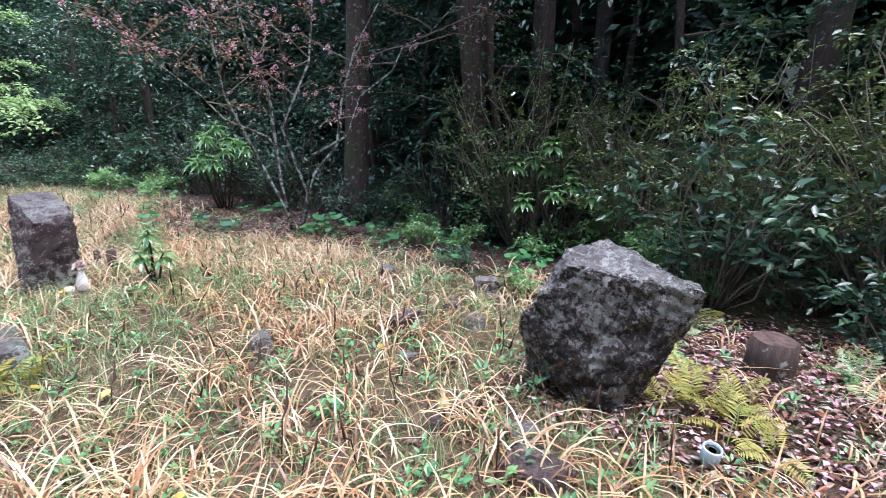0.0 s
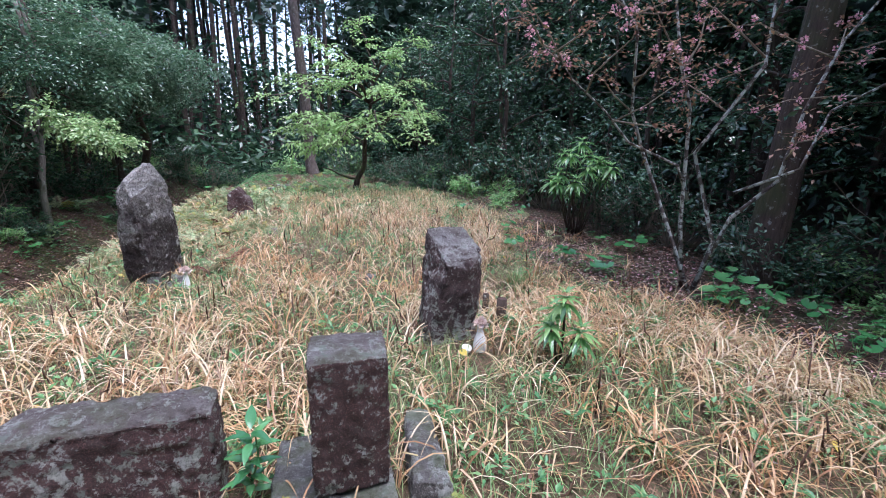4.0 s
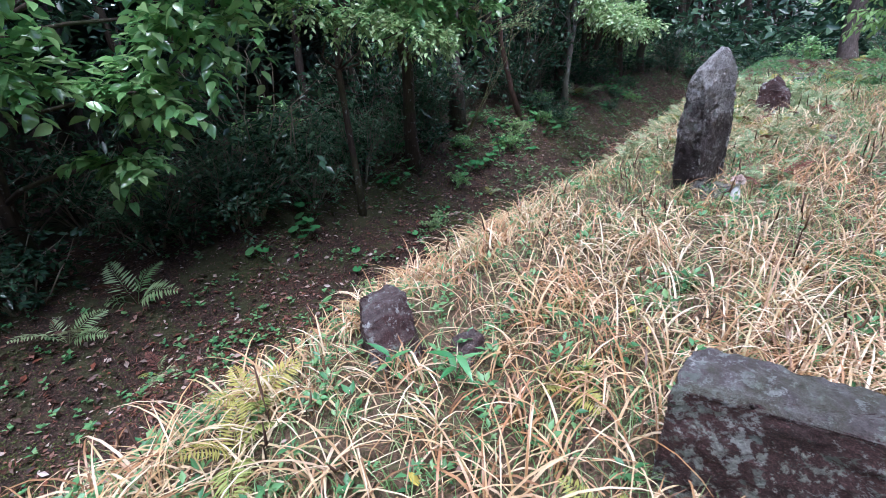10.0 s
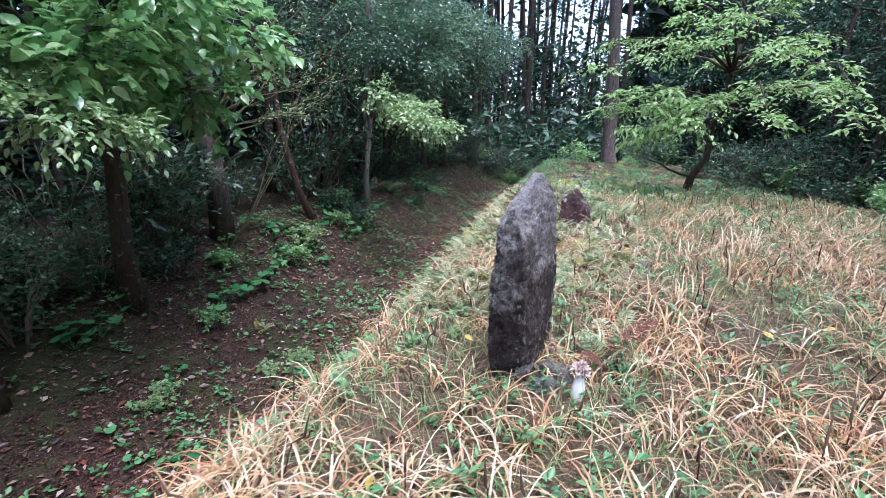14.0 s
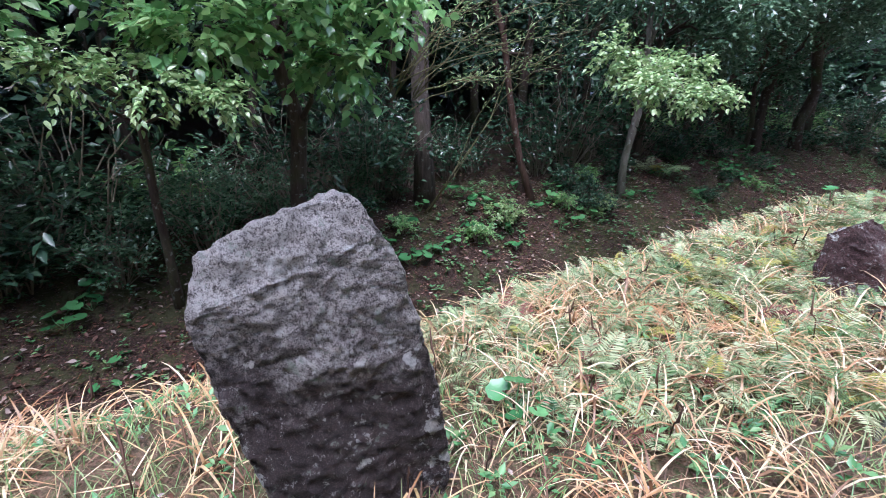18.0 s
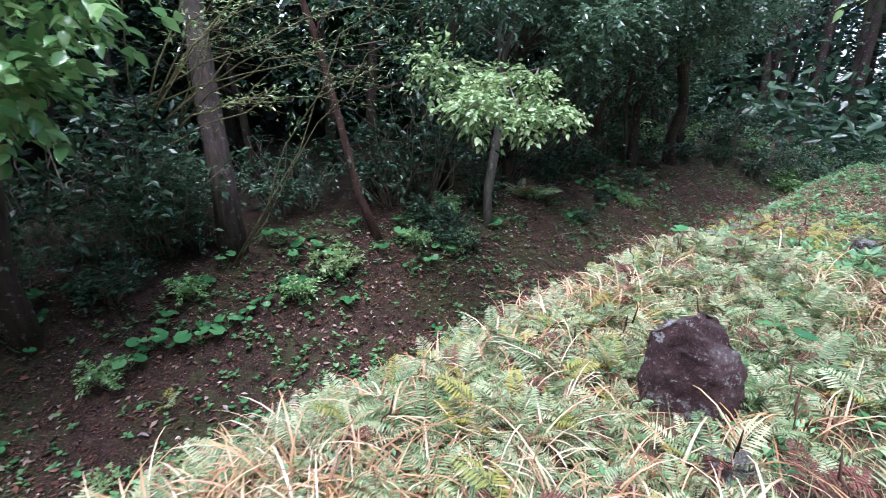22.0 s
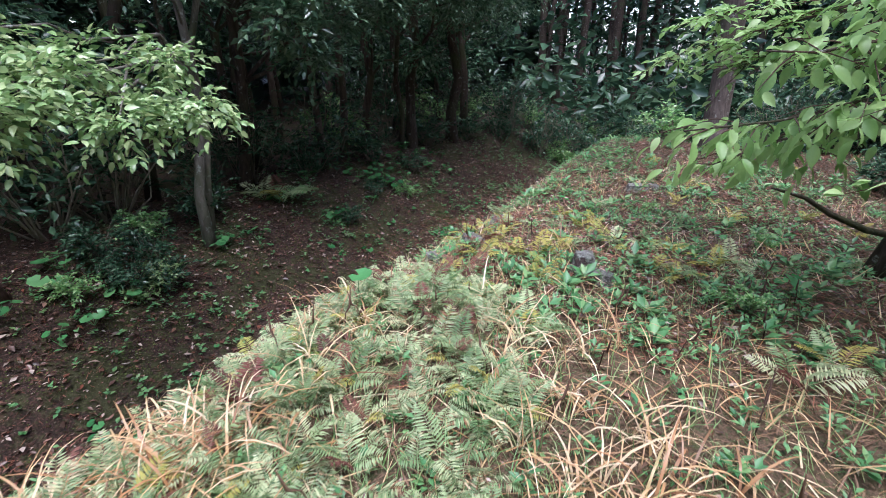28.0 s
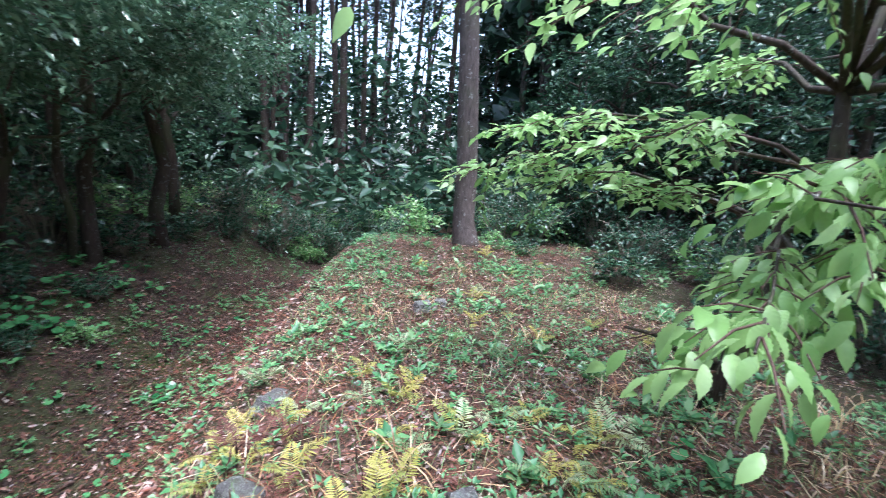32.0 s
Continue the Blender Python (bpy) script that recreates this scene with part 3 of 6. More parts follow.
# ---- stones ----
def stone(name, at, corners, material, label, category="stone", turn=0.0, lean=(0, 0), round_edge=0.02, lumps=0.02, grain=0.006, cell=0.035, seed=0, sink=0.06, group="", pits=0):
    """One block: the hull of a few corners (local metres, z up from the ground), edges rounded, the faces broken up by lumps and grain."""
    bm = bmesh.new()
    for c in corners:
        bm.verts.new((c[0], c[1], c[2] if c[2] > 0 else -sink))
    hull = bmesh.ops.convex_hull(bm, input=bm.verts)
    bmesh.ops.delete(bm, geom=[g for g in hull["geom_interior"] if isinstance(g, bmesh.types.BMVert)], context="VERTS")
    bmesh.ops.dissolve_limit(bm, angle_limit=radians(4), verts=bm.verts, edges=bm.edges)
    if round_edge:
        bmesh.ops.bevel(bm, geom=list(bm.edges), offset=round_edge, segments=2, profile=0.6, affect="EDGES", clamp_overlap=True)
    bmesh.ops.triangulate(bm, faces=bm.faces)
    for _ in range(7):
        long = [e for e in bm.edges if e.calc_length() > cell]
        if not long:
            break
        bmesh.ops.subdivide_edges(bm, edges=long, cuts=1)
        bmesh.ops.triangulate(bm, faces=[f for f in bm.faces if len(f.verts) > 3])
    bm.normal_update()
    off = Vector((seed * 3.7, seed * 1.9, seed * 5.3))
    for v in bm.verts:
        p = v.co + off
        d = (noise.fractal(p * 4.5, 0.9, 2.0, 3) * 0.45 + (noise.turbulence(p * 5.5, 4, True) - 0.75) * 0.75) * lumps + noise.fractal(p * 24, 0.75, 2.1, 4) * grain
        d -= max(0.0, noise.noise(p * 11 + off) - 0.35) * lumps * pits
        v.co += v.normal * d
    me = bpy.data.meshes.new(name)
    bm.to_mesh(me)
    bm.free()
    for poly in me.polygons:
        poly.use_smooth = True
    me.materials.append(material)
    ob = new(name, me)
    x, y = at[0], at[1]
    ob.matrix_basis = pose(x, y, gz(x, y) if len(at) < 3 else at[2], lean[0], lean[1], turn)
    return tagged(ob, label, category, group)


def block(w, d, h, top=1.0, skew=(0, 0)):
    """Corners of an upright block, narrowed towards its top."""
    out = [(sx * w / 2, sy * d / 2, 0) for sx in (-1, 1) for sy in (-1, 1)]
    return out + [(sx * w / 2 * top + skew[0], sy * d / 2 * top + skew[1], h) for sx in (-1, 1) for sy in (-1, 1)]


def world_stone(name, at, corners, material, label, category="stone", **more):
    """A stone whose corners are given in the plan's own x, y and height; z None reaches into the ground."""
    z = gz(at[0], at[1])
    local = [(c[0] - at[0], c[1] - at[1], -1 if c[2] is None else c[2] - z) for c in corners]
    return stone(name, (at[0], at[1], z), local, material, label, category, **more)


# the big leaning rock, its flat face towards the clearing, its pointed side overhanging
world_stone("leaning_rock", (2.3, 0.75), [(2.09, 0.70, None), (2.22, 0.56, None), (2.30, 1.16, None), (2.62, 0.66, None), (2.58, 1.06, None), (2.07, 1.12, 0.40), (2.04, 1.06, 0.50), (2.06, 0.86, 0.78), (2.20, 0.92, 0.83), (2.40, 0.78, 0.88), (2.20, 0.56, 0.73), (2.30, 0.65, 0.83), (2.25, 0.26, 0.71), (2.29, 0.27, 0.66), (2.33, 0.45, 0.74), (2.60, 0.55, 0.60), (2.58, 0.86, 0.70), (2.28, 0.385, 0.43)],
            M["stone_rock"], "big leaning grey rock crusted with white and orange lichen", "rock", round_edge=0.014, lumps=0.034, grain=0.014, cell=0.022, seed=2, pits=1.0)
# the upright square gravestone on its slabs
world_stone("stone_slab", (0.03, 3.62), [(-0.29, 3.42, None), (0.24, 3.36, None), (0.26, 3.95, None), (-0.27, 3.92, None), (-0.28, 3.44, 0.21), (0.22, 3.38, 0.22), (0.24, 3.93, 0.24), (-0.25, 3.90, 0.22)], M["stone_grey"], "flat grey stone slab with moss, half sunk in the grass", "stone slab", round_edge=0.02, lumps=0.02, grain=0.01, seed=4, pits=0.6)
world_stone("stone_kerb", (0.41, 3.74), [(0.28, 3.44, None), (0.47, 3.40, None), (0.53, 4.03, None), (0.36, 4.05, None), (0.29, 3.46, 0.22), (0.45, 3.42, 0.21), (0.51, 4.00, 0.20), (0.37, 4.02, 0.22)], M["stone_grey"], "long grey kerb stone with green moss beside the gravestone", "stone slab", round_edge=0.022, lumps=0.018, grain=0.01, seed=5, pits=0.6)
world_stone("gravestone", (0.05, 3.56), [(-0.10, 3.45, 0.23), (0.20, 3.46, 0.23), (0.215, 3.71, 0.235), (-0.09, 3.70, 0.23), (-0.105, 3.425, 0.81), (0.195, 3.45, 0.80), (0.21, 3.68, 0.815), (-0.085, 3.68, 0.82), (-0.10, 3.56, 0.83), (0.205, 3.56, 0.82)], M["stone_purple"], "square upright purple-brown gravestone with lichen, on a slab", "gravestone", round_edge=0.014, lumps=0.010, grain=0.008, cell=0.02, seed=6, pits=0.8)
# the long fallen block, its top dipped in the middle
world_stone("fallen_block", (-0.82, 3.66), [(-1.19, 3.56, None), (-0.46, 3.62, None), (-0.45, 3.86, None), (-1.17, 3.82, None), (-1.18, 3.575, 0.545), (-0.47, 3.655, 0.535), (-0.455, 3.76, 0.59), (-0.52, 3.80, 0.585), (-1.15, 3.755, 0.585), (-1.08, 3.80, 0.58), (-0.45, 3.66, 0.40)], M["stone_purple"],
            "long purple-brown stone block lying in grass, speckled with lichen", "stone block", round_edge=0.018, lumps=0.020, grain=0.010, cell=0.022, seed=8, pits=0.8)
# the broken stone with a slanted top
world_stone("broken_stone", (0.92, 5.02), [(0.68, 4.88, None), (1.10, 4.88, None), (1.12, 5.22, None), (0.74, 5.26, None), (0.79, 5.02, 0.80), (0.775, 5.17, 0.95), (0.88, 5.21, 0.955), (1.07, 5.16, 0.95), (0.85, 4.835, 0.735), (1.02, 4.83, 0.70), (1.135, 4.89, 0.81), (1.13, 5.0, 0.83), (1.09, 4.88, 0.66)],
            M["stone_dark"], "broken dark stone with slanted pitted top, lichened at the foot", "stone", round_edge=0.010, lumps=0.026, grain=0.010, cell=0.022, seed=11, pits=1.8)
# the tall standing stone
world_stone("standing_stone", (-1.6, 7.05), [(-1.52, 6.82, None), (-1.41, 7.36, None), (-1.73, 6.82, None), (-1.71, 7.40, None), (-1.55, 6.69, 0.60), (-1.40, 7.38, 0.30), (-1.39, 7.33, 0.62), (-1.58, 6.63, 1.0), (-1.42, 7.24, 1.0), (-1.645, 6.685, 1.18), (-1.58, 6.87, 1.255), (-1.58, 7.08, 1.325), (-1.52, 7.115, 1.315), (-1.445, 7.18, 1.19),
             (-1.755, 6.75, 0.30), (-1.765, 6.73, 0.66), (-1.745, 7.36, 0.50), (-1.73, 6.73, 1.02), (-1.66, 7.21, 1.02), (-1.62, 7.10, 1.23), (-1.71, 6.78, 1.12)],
            M["stone_standing"], "tall rugged dark standing stone with a paler top", "standing stone", round_edge=0.020, lumps=0.026, grain=0.011, seed=13, pits=1.0, cell=0.017)
# the pointed stone among the ferns
world_stone("fern_stone", (-1.17, 10.6), [(-1.34, 10.44, None), (-1.02, 10.50, None), (-0.98, 10.76, None), (-1.36, 10.74, None), (-1.37, 10.47, 0.34), (-1.365, 10.48, 0.585), (-1.35, 10.62, 0.61), (-1.22, 10.54, 0.70), (-1.175, 10.60, 0.735), (-1.13, 10.66, 0.69), (-1.05, 10.66, 0.55), (-0.98, 10.68, 0.47), (-0.965, 10.64, 0.34), (-1.06, 10.52, 0.50)],
            M["stone_red"], "reddish-brown broken stone standing among ferns", "stone", round_edge=0.008, lumps=0.026, grain=0.009, cell=0.022, seed=17, pits=0.9)
# stones at the edge of the ditch
world_stone("edge_stone", (-2.46, 3.70), [(-2.60, 3.60, None), (-2.36, 3.48, None), (-2.26, 3.76, None), (-2.52, 3.88, None), (-2.62, 3.65, 0.39), (-2.47, 3.53, 0.31), (-2.57, 3.83, 0.41), (-2.44, 3.80, 0.425), (-2.40, 3.70, 0.40), (-2.31, 3.72, 0.22), (-2.34, 3.56, 0.20)],
            M["stone_red"], "reddish-brown jagged stone at the edge of the ditch", "stone", round_edge=0.008, lumps=0.03, grain=0.012, cell=0.022, seed=19, pits=1.0)
world_stone("edge_stone", (-2.09, 3.82), [(-2.20, 3.80, None), (-2.05, 3.70, None), (-1.98, 3.86, None), (-2.14, 3.92, None), (-2.19, 3.84, 0.20), (-2.08, 3.75, 0.16), (-2.01, 3.86, 0.26), (-2.09, 3.90, 0.25)],
            M["stone_red"], "small split stone in the grass beside a larger one", "stone", round_edge=0.006, lumps=0.02, grain=0.01, seed=23, pits=0.8)
# low stones in the grass by the rock and along the mound
LOW = [("slab_stone", 2.26, 2.14, 0.32, 0.20, 0.13, "stone_red", "flat reddish slab stone in dry grass"), ("grass_stone", 2.62, 1.78, 0.24, 0.15, 0.07, "stone_grey", "flat grey stone in the grass"),
       ("grass_stone", 3.34, 2.11, 0.26, 0.18, 0.16, "stone_dark", "dark blocky stone at the edge of the grass"), ("grass_stone", 2.75, 2.10, 0.22, 0.14, 0.08, "stone_red", "low reddish stone in the grass"),
       ("grass_stone", 1.50, 0.70, 0.34, 0.24, 0.08, "stone_red", "low flat reddish stone among dry grass"), ("grass_stone", 1.72, 0.85, 0.22, 0.16, 0.06, "stone_grey", "flat grey stone among grass"),
       ("grass_stone", 1.52, 1.25, 0.15, 0.09, 0.05, "stone_red", "small reddish stone in the grass"), ("grass_stone", 1.72, 1.18, 0.10, 0.08, 0.07, "stone_dark", "small dark stone in the grass"),
       ("grass_stone", 1.95, 1.80, 0.16, 0.14, 0.07, "stone_dark", "small dark stone beside a flat slab"), ("grass_stone", 1.42, 2.60, 0.22, 0.16, 0.12, "stone_grey", "small grey stone in dry grass"),
       ("grass_stone", 3.0, 3.0, 0.2, 0.16, 0.14, "stone_grey", "pale worn stone at the edge of the wood"), ("grass_stone", 1.28, 5.42, 0.30, 0.2, 0.06, "stone_grey", "flat grey stone behind the broken stone"),
       ("grass_stone", 0.55, 6.6, 0.22, 0.15, 0.07, "stone_grey", "flat grey stone in the grass"), ("foot_stone", -1.36, 6.90, 0.22, 0.16, 0.09, "stone_grey", "pale stone at the foot of the standing stone"),
       ("foot_stone", -1.44, 6.74, 0.20, 0.14, 0.08, "stone_grey", "pale stone at the foot of the standing stone"), ("mound_stone", -0.90, 14.0, 0.24, 0.20, 0.17, "stone_dark", "dark lump of stone on the mound"),
       ("mound_stone", -0.72, 13.85, 0.22, 0.18, 0.10, "stone_grey", "grey stone beside a darker one on the mound"), ("mound_stone", -2.10, 15.45, 0.30, 0.22, 0.08, "stone_grey", "flat grey stone on the leafy mound"),
       ("mound_stone", -2.05, 13.6, 0.20, 0.14, 0.09, "stone_dark", "small dark stone between ferns"), ("mound_stone", -0.85, 17.6, 0.26, 0.22, 0.12, "stone_grey", "grey stone on the leafy mound"),
       ("mound_stone", -0.62, 17.75, 0.22, 0.2, 0.10, "stone_grey", "grey stone on the leafy mound"), ("mound_stone", -1.95, 14.25, 0.28, 0.18, 0.07, "stone_grey", "flat grey stone on the leafy mound"),
       ("fern_foot_stone", -0.92, 10.30, 0.24, 0.18, 0.10, "stone_grey", "pale stone under the ferns"), ("mound_stone", -0.55, 9.05, 0.16, 0.13, 0.08, "stone_grey", "pale stone under the ferns")]
for i, (nm, x, y, w, d, h, mt, text) in enumerate(LOW):
    stone(nm, (x, y), block(w, d, h, 0.72, (0.02, -0.01)), M[mt], text, "stone", turn=(i * 67) % 180, lean=((i * 5) % 9 - 4, (i * 7) % 11 - 5), round_edge=0.014, lumps=0.022, grain=0.008, seed=30 + i, cell=0.03)


# ---- offerings and small things ----
def lathe(profile, sides=20):
    """A turned shape from (radius, height) pairs."""
    b = Buf()
    v, f = [], []
    for r, z in profile:
        for j in range(sides):
            a = 2 * math.pi * j / sides
            v.append((r * math.cos(a), r * math.sin(a), z))
    for i in range(len(profile) - 1):
        for j in range(sides):
            a, c = i * sides + j, i * sides + (j + 1) % sides
            f += [[a, c, a + sides], [c, c + sides, a + sides]]
    b.add(v, f)
    return b


def flower_head(seed, radius, count):
    b, r = Buf(), np.random.default_rng(seed)
    d = unit(r.normal(size=(count, 3)) + np.array([0, 0, 0.8]))
    leaves(b, d * radius * 0.3, d + r.normal(size=(count, 3)) * 0.3, unit(r.normal(size=(count, 3))), radius * 0.9, radius * 0.6)
    return b


def vase_with_flowers(at, height, tilt, label, flowers=True):
    base = root("flower_vase", pose(at[0], at[1], gz(*at), tilt[0], tilt[1], 20), label, "vase")
    h = height
    prof = [(0.0, 0.0), (0.2 * h, 0.0), (0.215 * h, 0.03 * h), (0.23 * h, 0.25 * h), (0.19 * h, 0.5 * h), (0.11 * h, 0.75 * h), (0.105 * h, 0.85 * h), (0.15 * h, 1.0 * h), (0.135 * h, 1.0 * h), (0.09 * h, 0.85 * h), (0.09 * h, 0.5 * h)]
    part("vase_body", lathe(prof).mesh("vase_body", M["white_china"]), base)
    if flowers:
        for k, (dx, dy, dz) in enumerate(((0, 0, 0.02), (0.02, 0.012, 0.0), (-0.022, 0.005, 0.005), (0.004, -0.02, 0.0))):
            part("flower", flower_head(40 + k, 0.036, 30).mesh("flower", M["flower_dry"], False), base, "faded pinkish flower head", pose(dx, dy, h + dz))
    return base


vase_with_flowers((1.045, 4.67), 0.20, (0, 2), "white china vase holding faded flowers before a broken stone")
vase_with_flowers((-1.24, 6.72), 0.17, (-4, 4), "white vase with withered flowers beside the standing stone")
bowl = root("offering_cup", pose(0.95, 4.68, gz(0.95, 4.68) + 0.005, 14, 4, 0), "small white cup lying in the grass beside the vase", "cup")
part("cup_body", lathe([(0, 0), (0.02, 0), (0.032, 0.02), (0.036, 0.045), (0.033, 0.045), (0.028, 0.02), (0, 0.01)]).mesh("cup_body", M["white_china"]), bowl)
cup = root("offering_cup", pose(2.05, 0.165, gz(2.05, 0.165) + 0.01, 8, -8, 0), "pale blue glazed cup full of dark water among leaf litter", "cup")
part("cup_body", lathe([(0, 0), (0.034, 0), (0.038, 0.012), (0.040, 0.085), (0.036, 0.09), (0.033, 0.085), (0.032, 0.02), (0, 0.015)], 24).mesh("cup_body", M["cup_glaze"]), cup)
part("water", lathe([(0, 0.074), (0.0325, 0.074)]).mesh("water", M["dark_water"]), cup, "dark rain water")
pipe = root("grave_vase_tube", pose(-0.91, 3.40, gz(-0.91, 3.40) - 0.03, 3, 9, 10), "white plastic tube vase stuck in ground before a block", "vase")
part("tube_body", lathe([(0.037, 0), (0.037, 0.24), (0.034, 0.242), (0.034, 0.01)], 24).mesh("tube_body", M["white_plastic"]), pipe)
lb = Buf()
for sz in (0.10, 0.125, 0.15):
    lb.add([(0.0375 * math.cos(a), 0.0375 * math.sin(a), z) for z in (sz, sz + 0.012) for a in (2.9, 3.2, 3.5, 3.8)], [[0, 1, 4], [1, 5, 4], [1, 2, 5], [2, 6, 5], [2, 3, 6], [3, 7, 6]])
part("print", lb.mesh("print", M["blue_print"]), pipe, "blue print bars")


def wood_stump(at, r, h, label, seed, name="tree_stump"):
    base = root(name, pose(at[0], at[1], gz(*at) - 0.03, 2, -3, seed * 40), label, "stump")
    b = Buf()
    tube(b, [(0, 0, 0), (0, 0, 0.06), (0, 0, h * 0.5), (0.005, 0, h)], [r * 1.25, r * 1.08, r, r * 0.96], 14, 0.14, seed)
    part("bark", b.mesh("bark", M["bark"]), base)
    b = Buf()
    tube(b, [(0.005, 0, h - 0.004), (0.005, 0, h + 0.004)], [r * 0.9, r * 0.88], 14, 0.08, seed)
    part("cut_face", b.mesh("cut_face", M["wood"], False), base, "weathered sawn face")


wood_stump((3.15, 0.03), 0.125, 0.27, "dark rotting tree stump in the leaf litter", 1)
wood_stump((1.40, 5.13), 0.042, 0.24, "thin sawn dark stump beside the broken stone", 3)
wood_stump((1.34, 5.32), 0.026, 0.24, "thin sawn dark stump beside the broken stone", 4)


# ---- trees, shrubs and plants ----
def sprays(buf, r, starts, dirs, lens, per, leaf, wide, droop=0.35, spread=0.6, fine=False, keep=0.15, hang=0.0):
    """Leafy twigs: leaves set alternately along bowed lines."""
    k = len(starts)
    s = np.tile(np.linspace(keep, 1.0, per), (k, 1)) + r.uniform(-0.04, 0.04, (k, per))
    d = unit(dirs)
    p = starts[:, None] + d[:, None] * (lens[:, None] * s)[..., None]
    p[..., 2] -= droop * lens[:, None] * s * s
    p = p.reshape(-1, 3) + r.normal(size=(k * per, 3)) * 0.02
    dd = np.repeat(d, per, 0)
    dd[:, 2] -= 2 * droop * s.reshape(-1) * 0.5
    side = unit(np.cross(dd, np.array([0, 0, 1.0])) + 1e-6)
    flip = np.tile(np.where(np.arange(per) % 2 == 0, 1.0, -1.0), k)[:, None]
    ld = unit(dd * 0.7 + side * flip * spread + r.normal(size=dd.shape) * 0.28 - np.array([0, 0, hang]))
    up = np.array([0, 0, 1.0]) + r.normal(size=dd.shape) * 0.45
    sz = r.uniform(0.7, 1.2, len(p))
    if hang:
        pleated_leaves(buf, p, ld, up, leaf * sz, wide * sz)
    else:
        leaves(buf, p, ld, up, leaf * sz, wide * sz, fine)


def limb(r, a, b, sag=0.1, n=5, wob=0.06):
    a, b = np.array(a, float), np.array(b, float)
    pts = [a + (b - a) * t for t in np.linspace(0, 1, n)]
    ln = np.linalg.norm(b - a)
    for i in range(1, n - 1):
        pts[i] = pts[i] + r.normal(size=3) * wob * ln + np.array([0, 0, sag * ln * math.sin(math.pi * i / (n - 1))])
    return pts


def broad_tree(name, label, height, trunk_r, crown_low, crown_r, twigs, leaf, wide, bark, foliage, seed, per=14, lean=(0, 0), limbs=9, category="tree", upper=True):
    """A broadleaf tree: bent tapered trunk, limbs, and a ragged crown of leafy twigs."""
    r = np.random.default_rng(seed)
    thing = root(name, pose(0, 0, 0), label, category)
    b = Buf()
    spine = [np.array([lean[0] * (t ** 1.3) + r.normal() * 0.05 * t, lean[1] * (t ** 1.3) + r.normal() * 0.05 * t, height * 0.9 * t - 0.15]) for t in np.linspace(0, 1, 8)]
    tube(b, spine, [trunk_r * (1.35 if i == 0 else 1 - 0.11 * i) for i in range(8)], 10, 0.12, seed)
    part("trunk", b.mesh("trunk", bark), thing)
    starts, dirs, lens = [], [], []
    for i in range(limbs):
        b = Buf()
        t = crown_low / height + (0.95 - crown_low / height) * (i + r.uniform(0, 0.8)) / limbs
        j = min(6, int(t / 0.9 * 7))
        o = spine[j] + (spine[j + 1] - spine[j]) * (t / 0.9 * 7 - j if t / 0.9 * 7 - j < 1 else 1)
        a = i * 2.4 + r.uniform(-0.5, 0.5)
        rad = crown_r * r.uniform(0.6, 1.05) * (1 - 0.45 * max(0, t - 0.55))
        e = o + np.array([math.cos(a) * rad, math.sin(a) * rad, r.uniform(-0.05, 0.35) * rad])
        pts = limb(r, o, e, 0.08, 5)
        tube(b, pts, [trunk_r * 0.38 * (1 - 0.2 * q) for q in range(5)], 5, 0.1, seed + i)
        part("limb", b.mesh("limb", bark), thing)
        kk = max(2, twigs // limbs)
        for _ in range(kk):
            q = r.uniform(0.25, 1.0) * 4
            w = int(min(3, q))
            s0 = pts[w] + (pts[w + 1] - pts[w]) * (q - w)
            dv = unit(e - o) * 0.5 + r.normal(size=3) * np.array([0.75, 0.75, 0.45])
            starts.append(s0)
            dirs.append(dv)
            lens.append(crown_r * r.uniform(0.25, 0.6))
    b = Buf()
    sprays(b, r, np.array(starts), np.array(dirs), np.array(lens), per, leaf, wide)
    part("crown", b.mesh("crown", foliage), thing)
    return thing


def shrub(name, label, height, spread_r, stems, leaf, wide, foliage, seed, per=16, low=0.1, category="shrub", bark="twig"):
    """A many-stemmed bush of thin woody stems and leafy twigs."""
    r = np.random.default_rng(seed)
    thing = root(name, pose(0, 0, 0), label, category)
    b, starts, dirs, lens = Buf(), [], [], []
    for i in range(stems):
        a, q = r.uniform(0, 6.28), math.sqrt(r.uniform(0.02, 1))
        e = np.array([math.cos(a) * q * spread_r, math.sin(a) * q * spread_r, height * r.uniform(0.55, 1.0) * (1 - 0.35 * q)])
        o = np.array([math.cos(a) * 0.08, math.sin(a) * 0.08, -0.05])
        pts = limb(r, o, e, 0.12, 5, 0.05)
        tube(b, pts, [0.012 * (1 - 0.17 * k) for k in range(5)], 3, 0.0, seed + i, False)
        for _ in range(5):
            t = r.uniform(low + 0.15, 1.0) * 4
            w = int(min(3, t))
            starts.append(pts[w] + (pts[w + 1] - pts[w]) * (t - w))
            dirs.append(unit(e - o) * 0.4 + r.normal(size=3) * np.array([0.8, 0.8, 0.4]))
            lens.append(spread_r * r.uniform(0.25, 0.55))
    part("branchwork", b.mesh("branchwork", M[bark]), thing)
    b = Buf()
    sprays(b, r, np.array(starts), np.array(dirs), np.array(lens), per, leaf, wide)
    part("foliage", b.mesh("foliage", foliage), thing)
    return thing


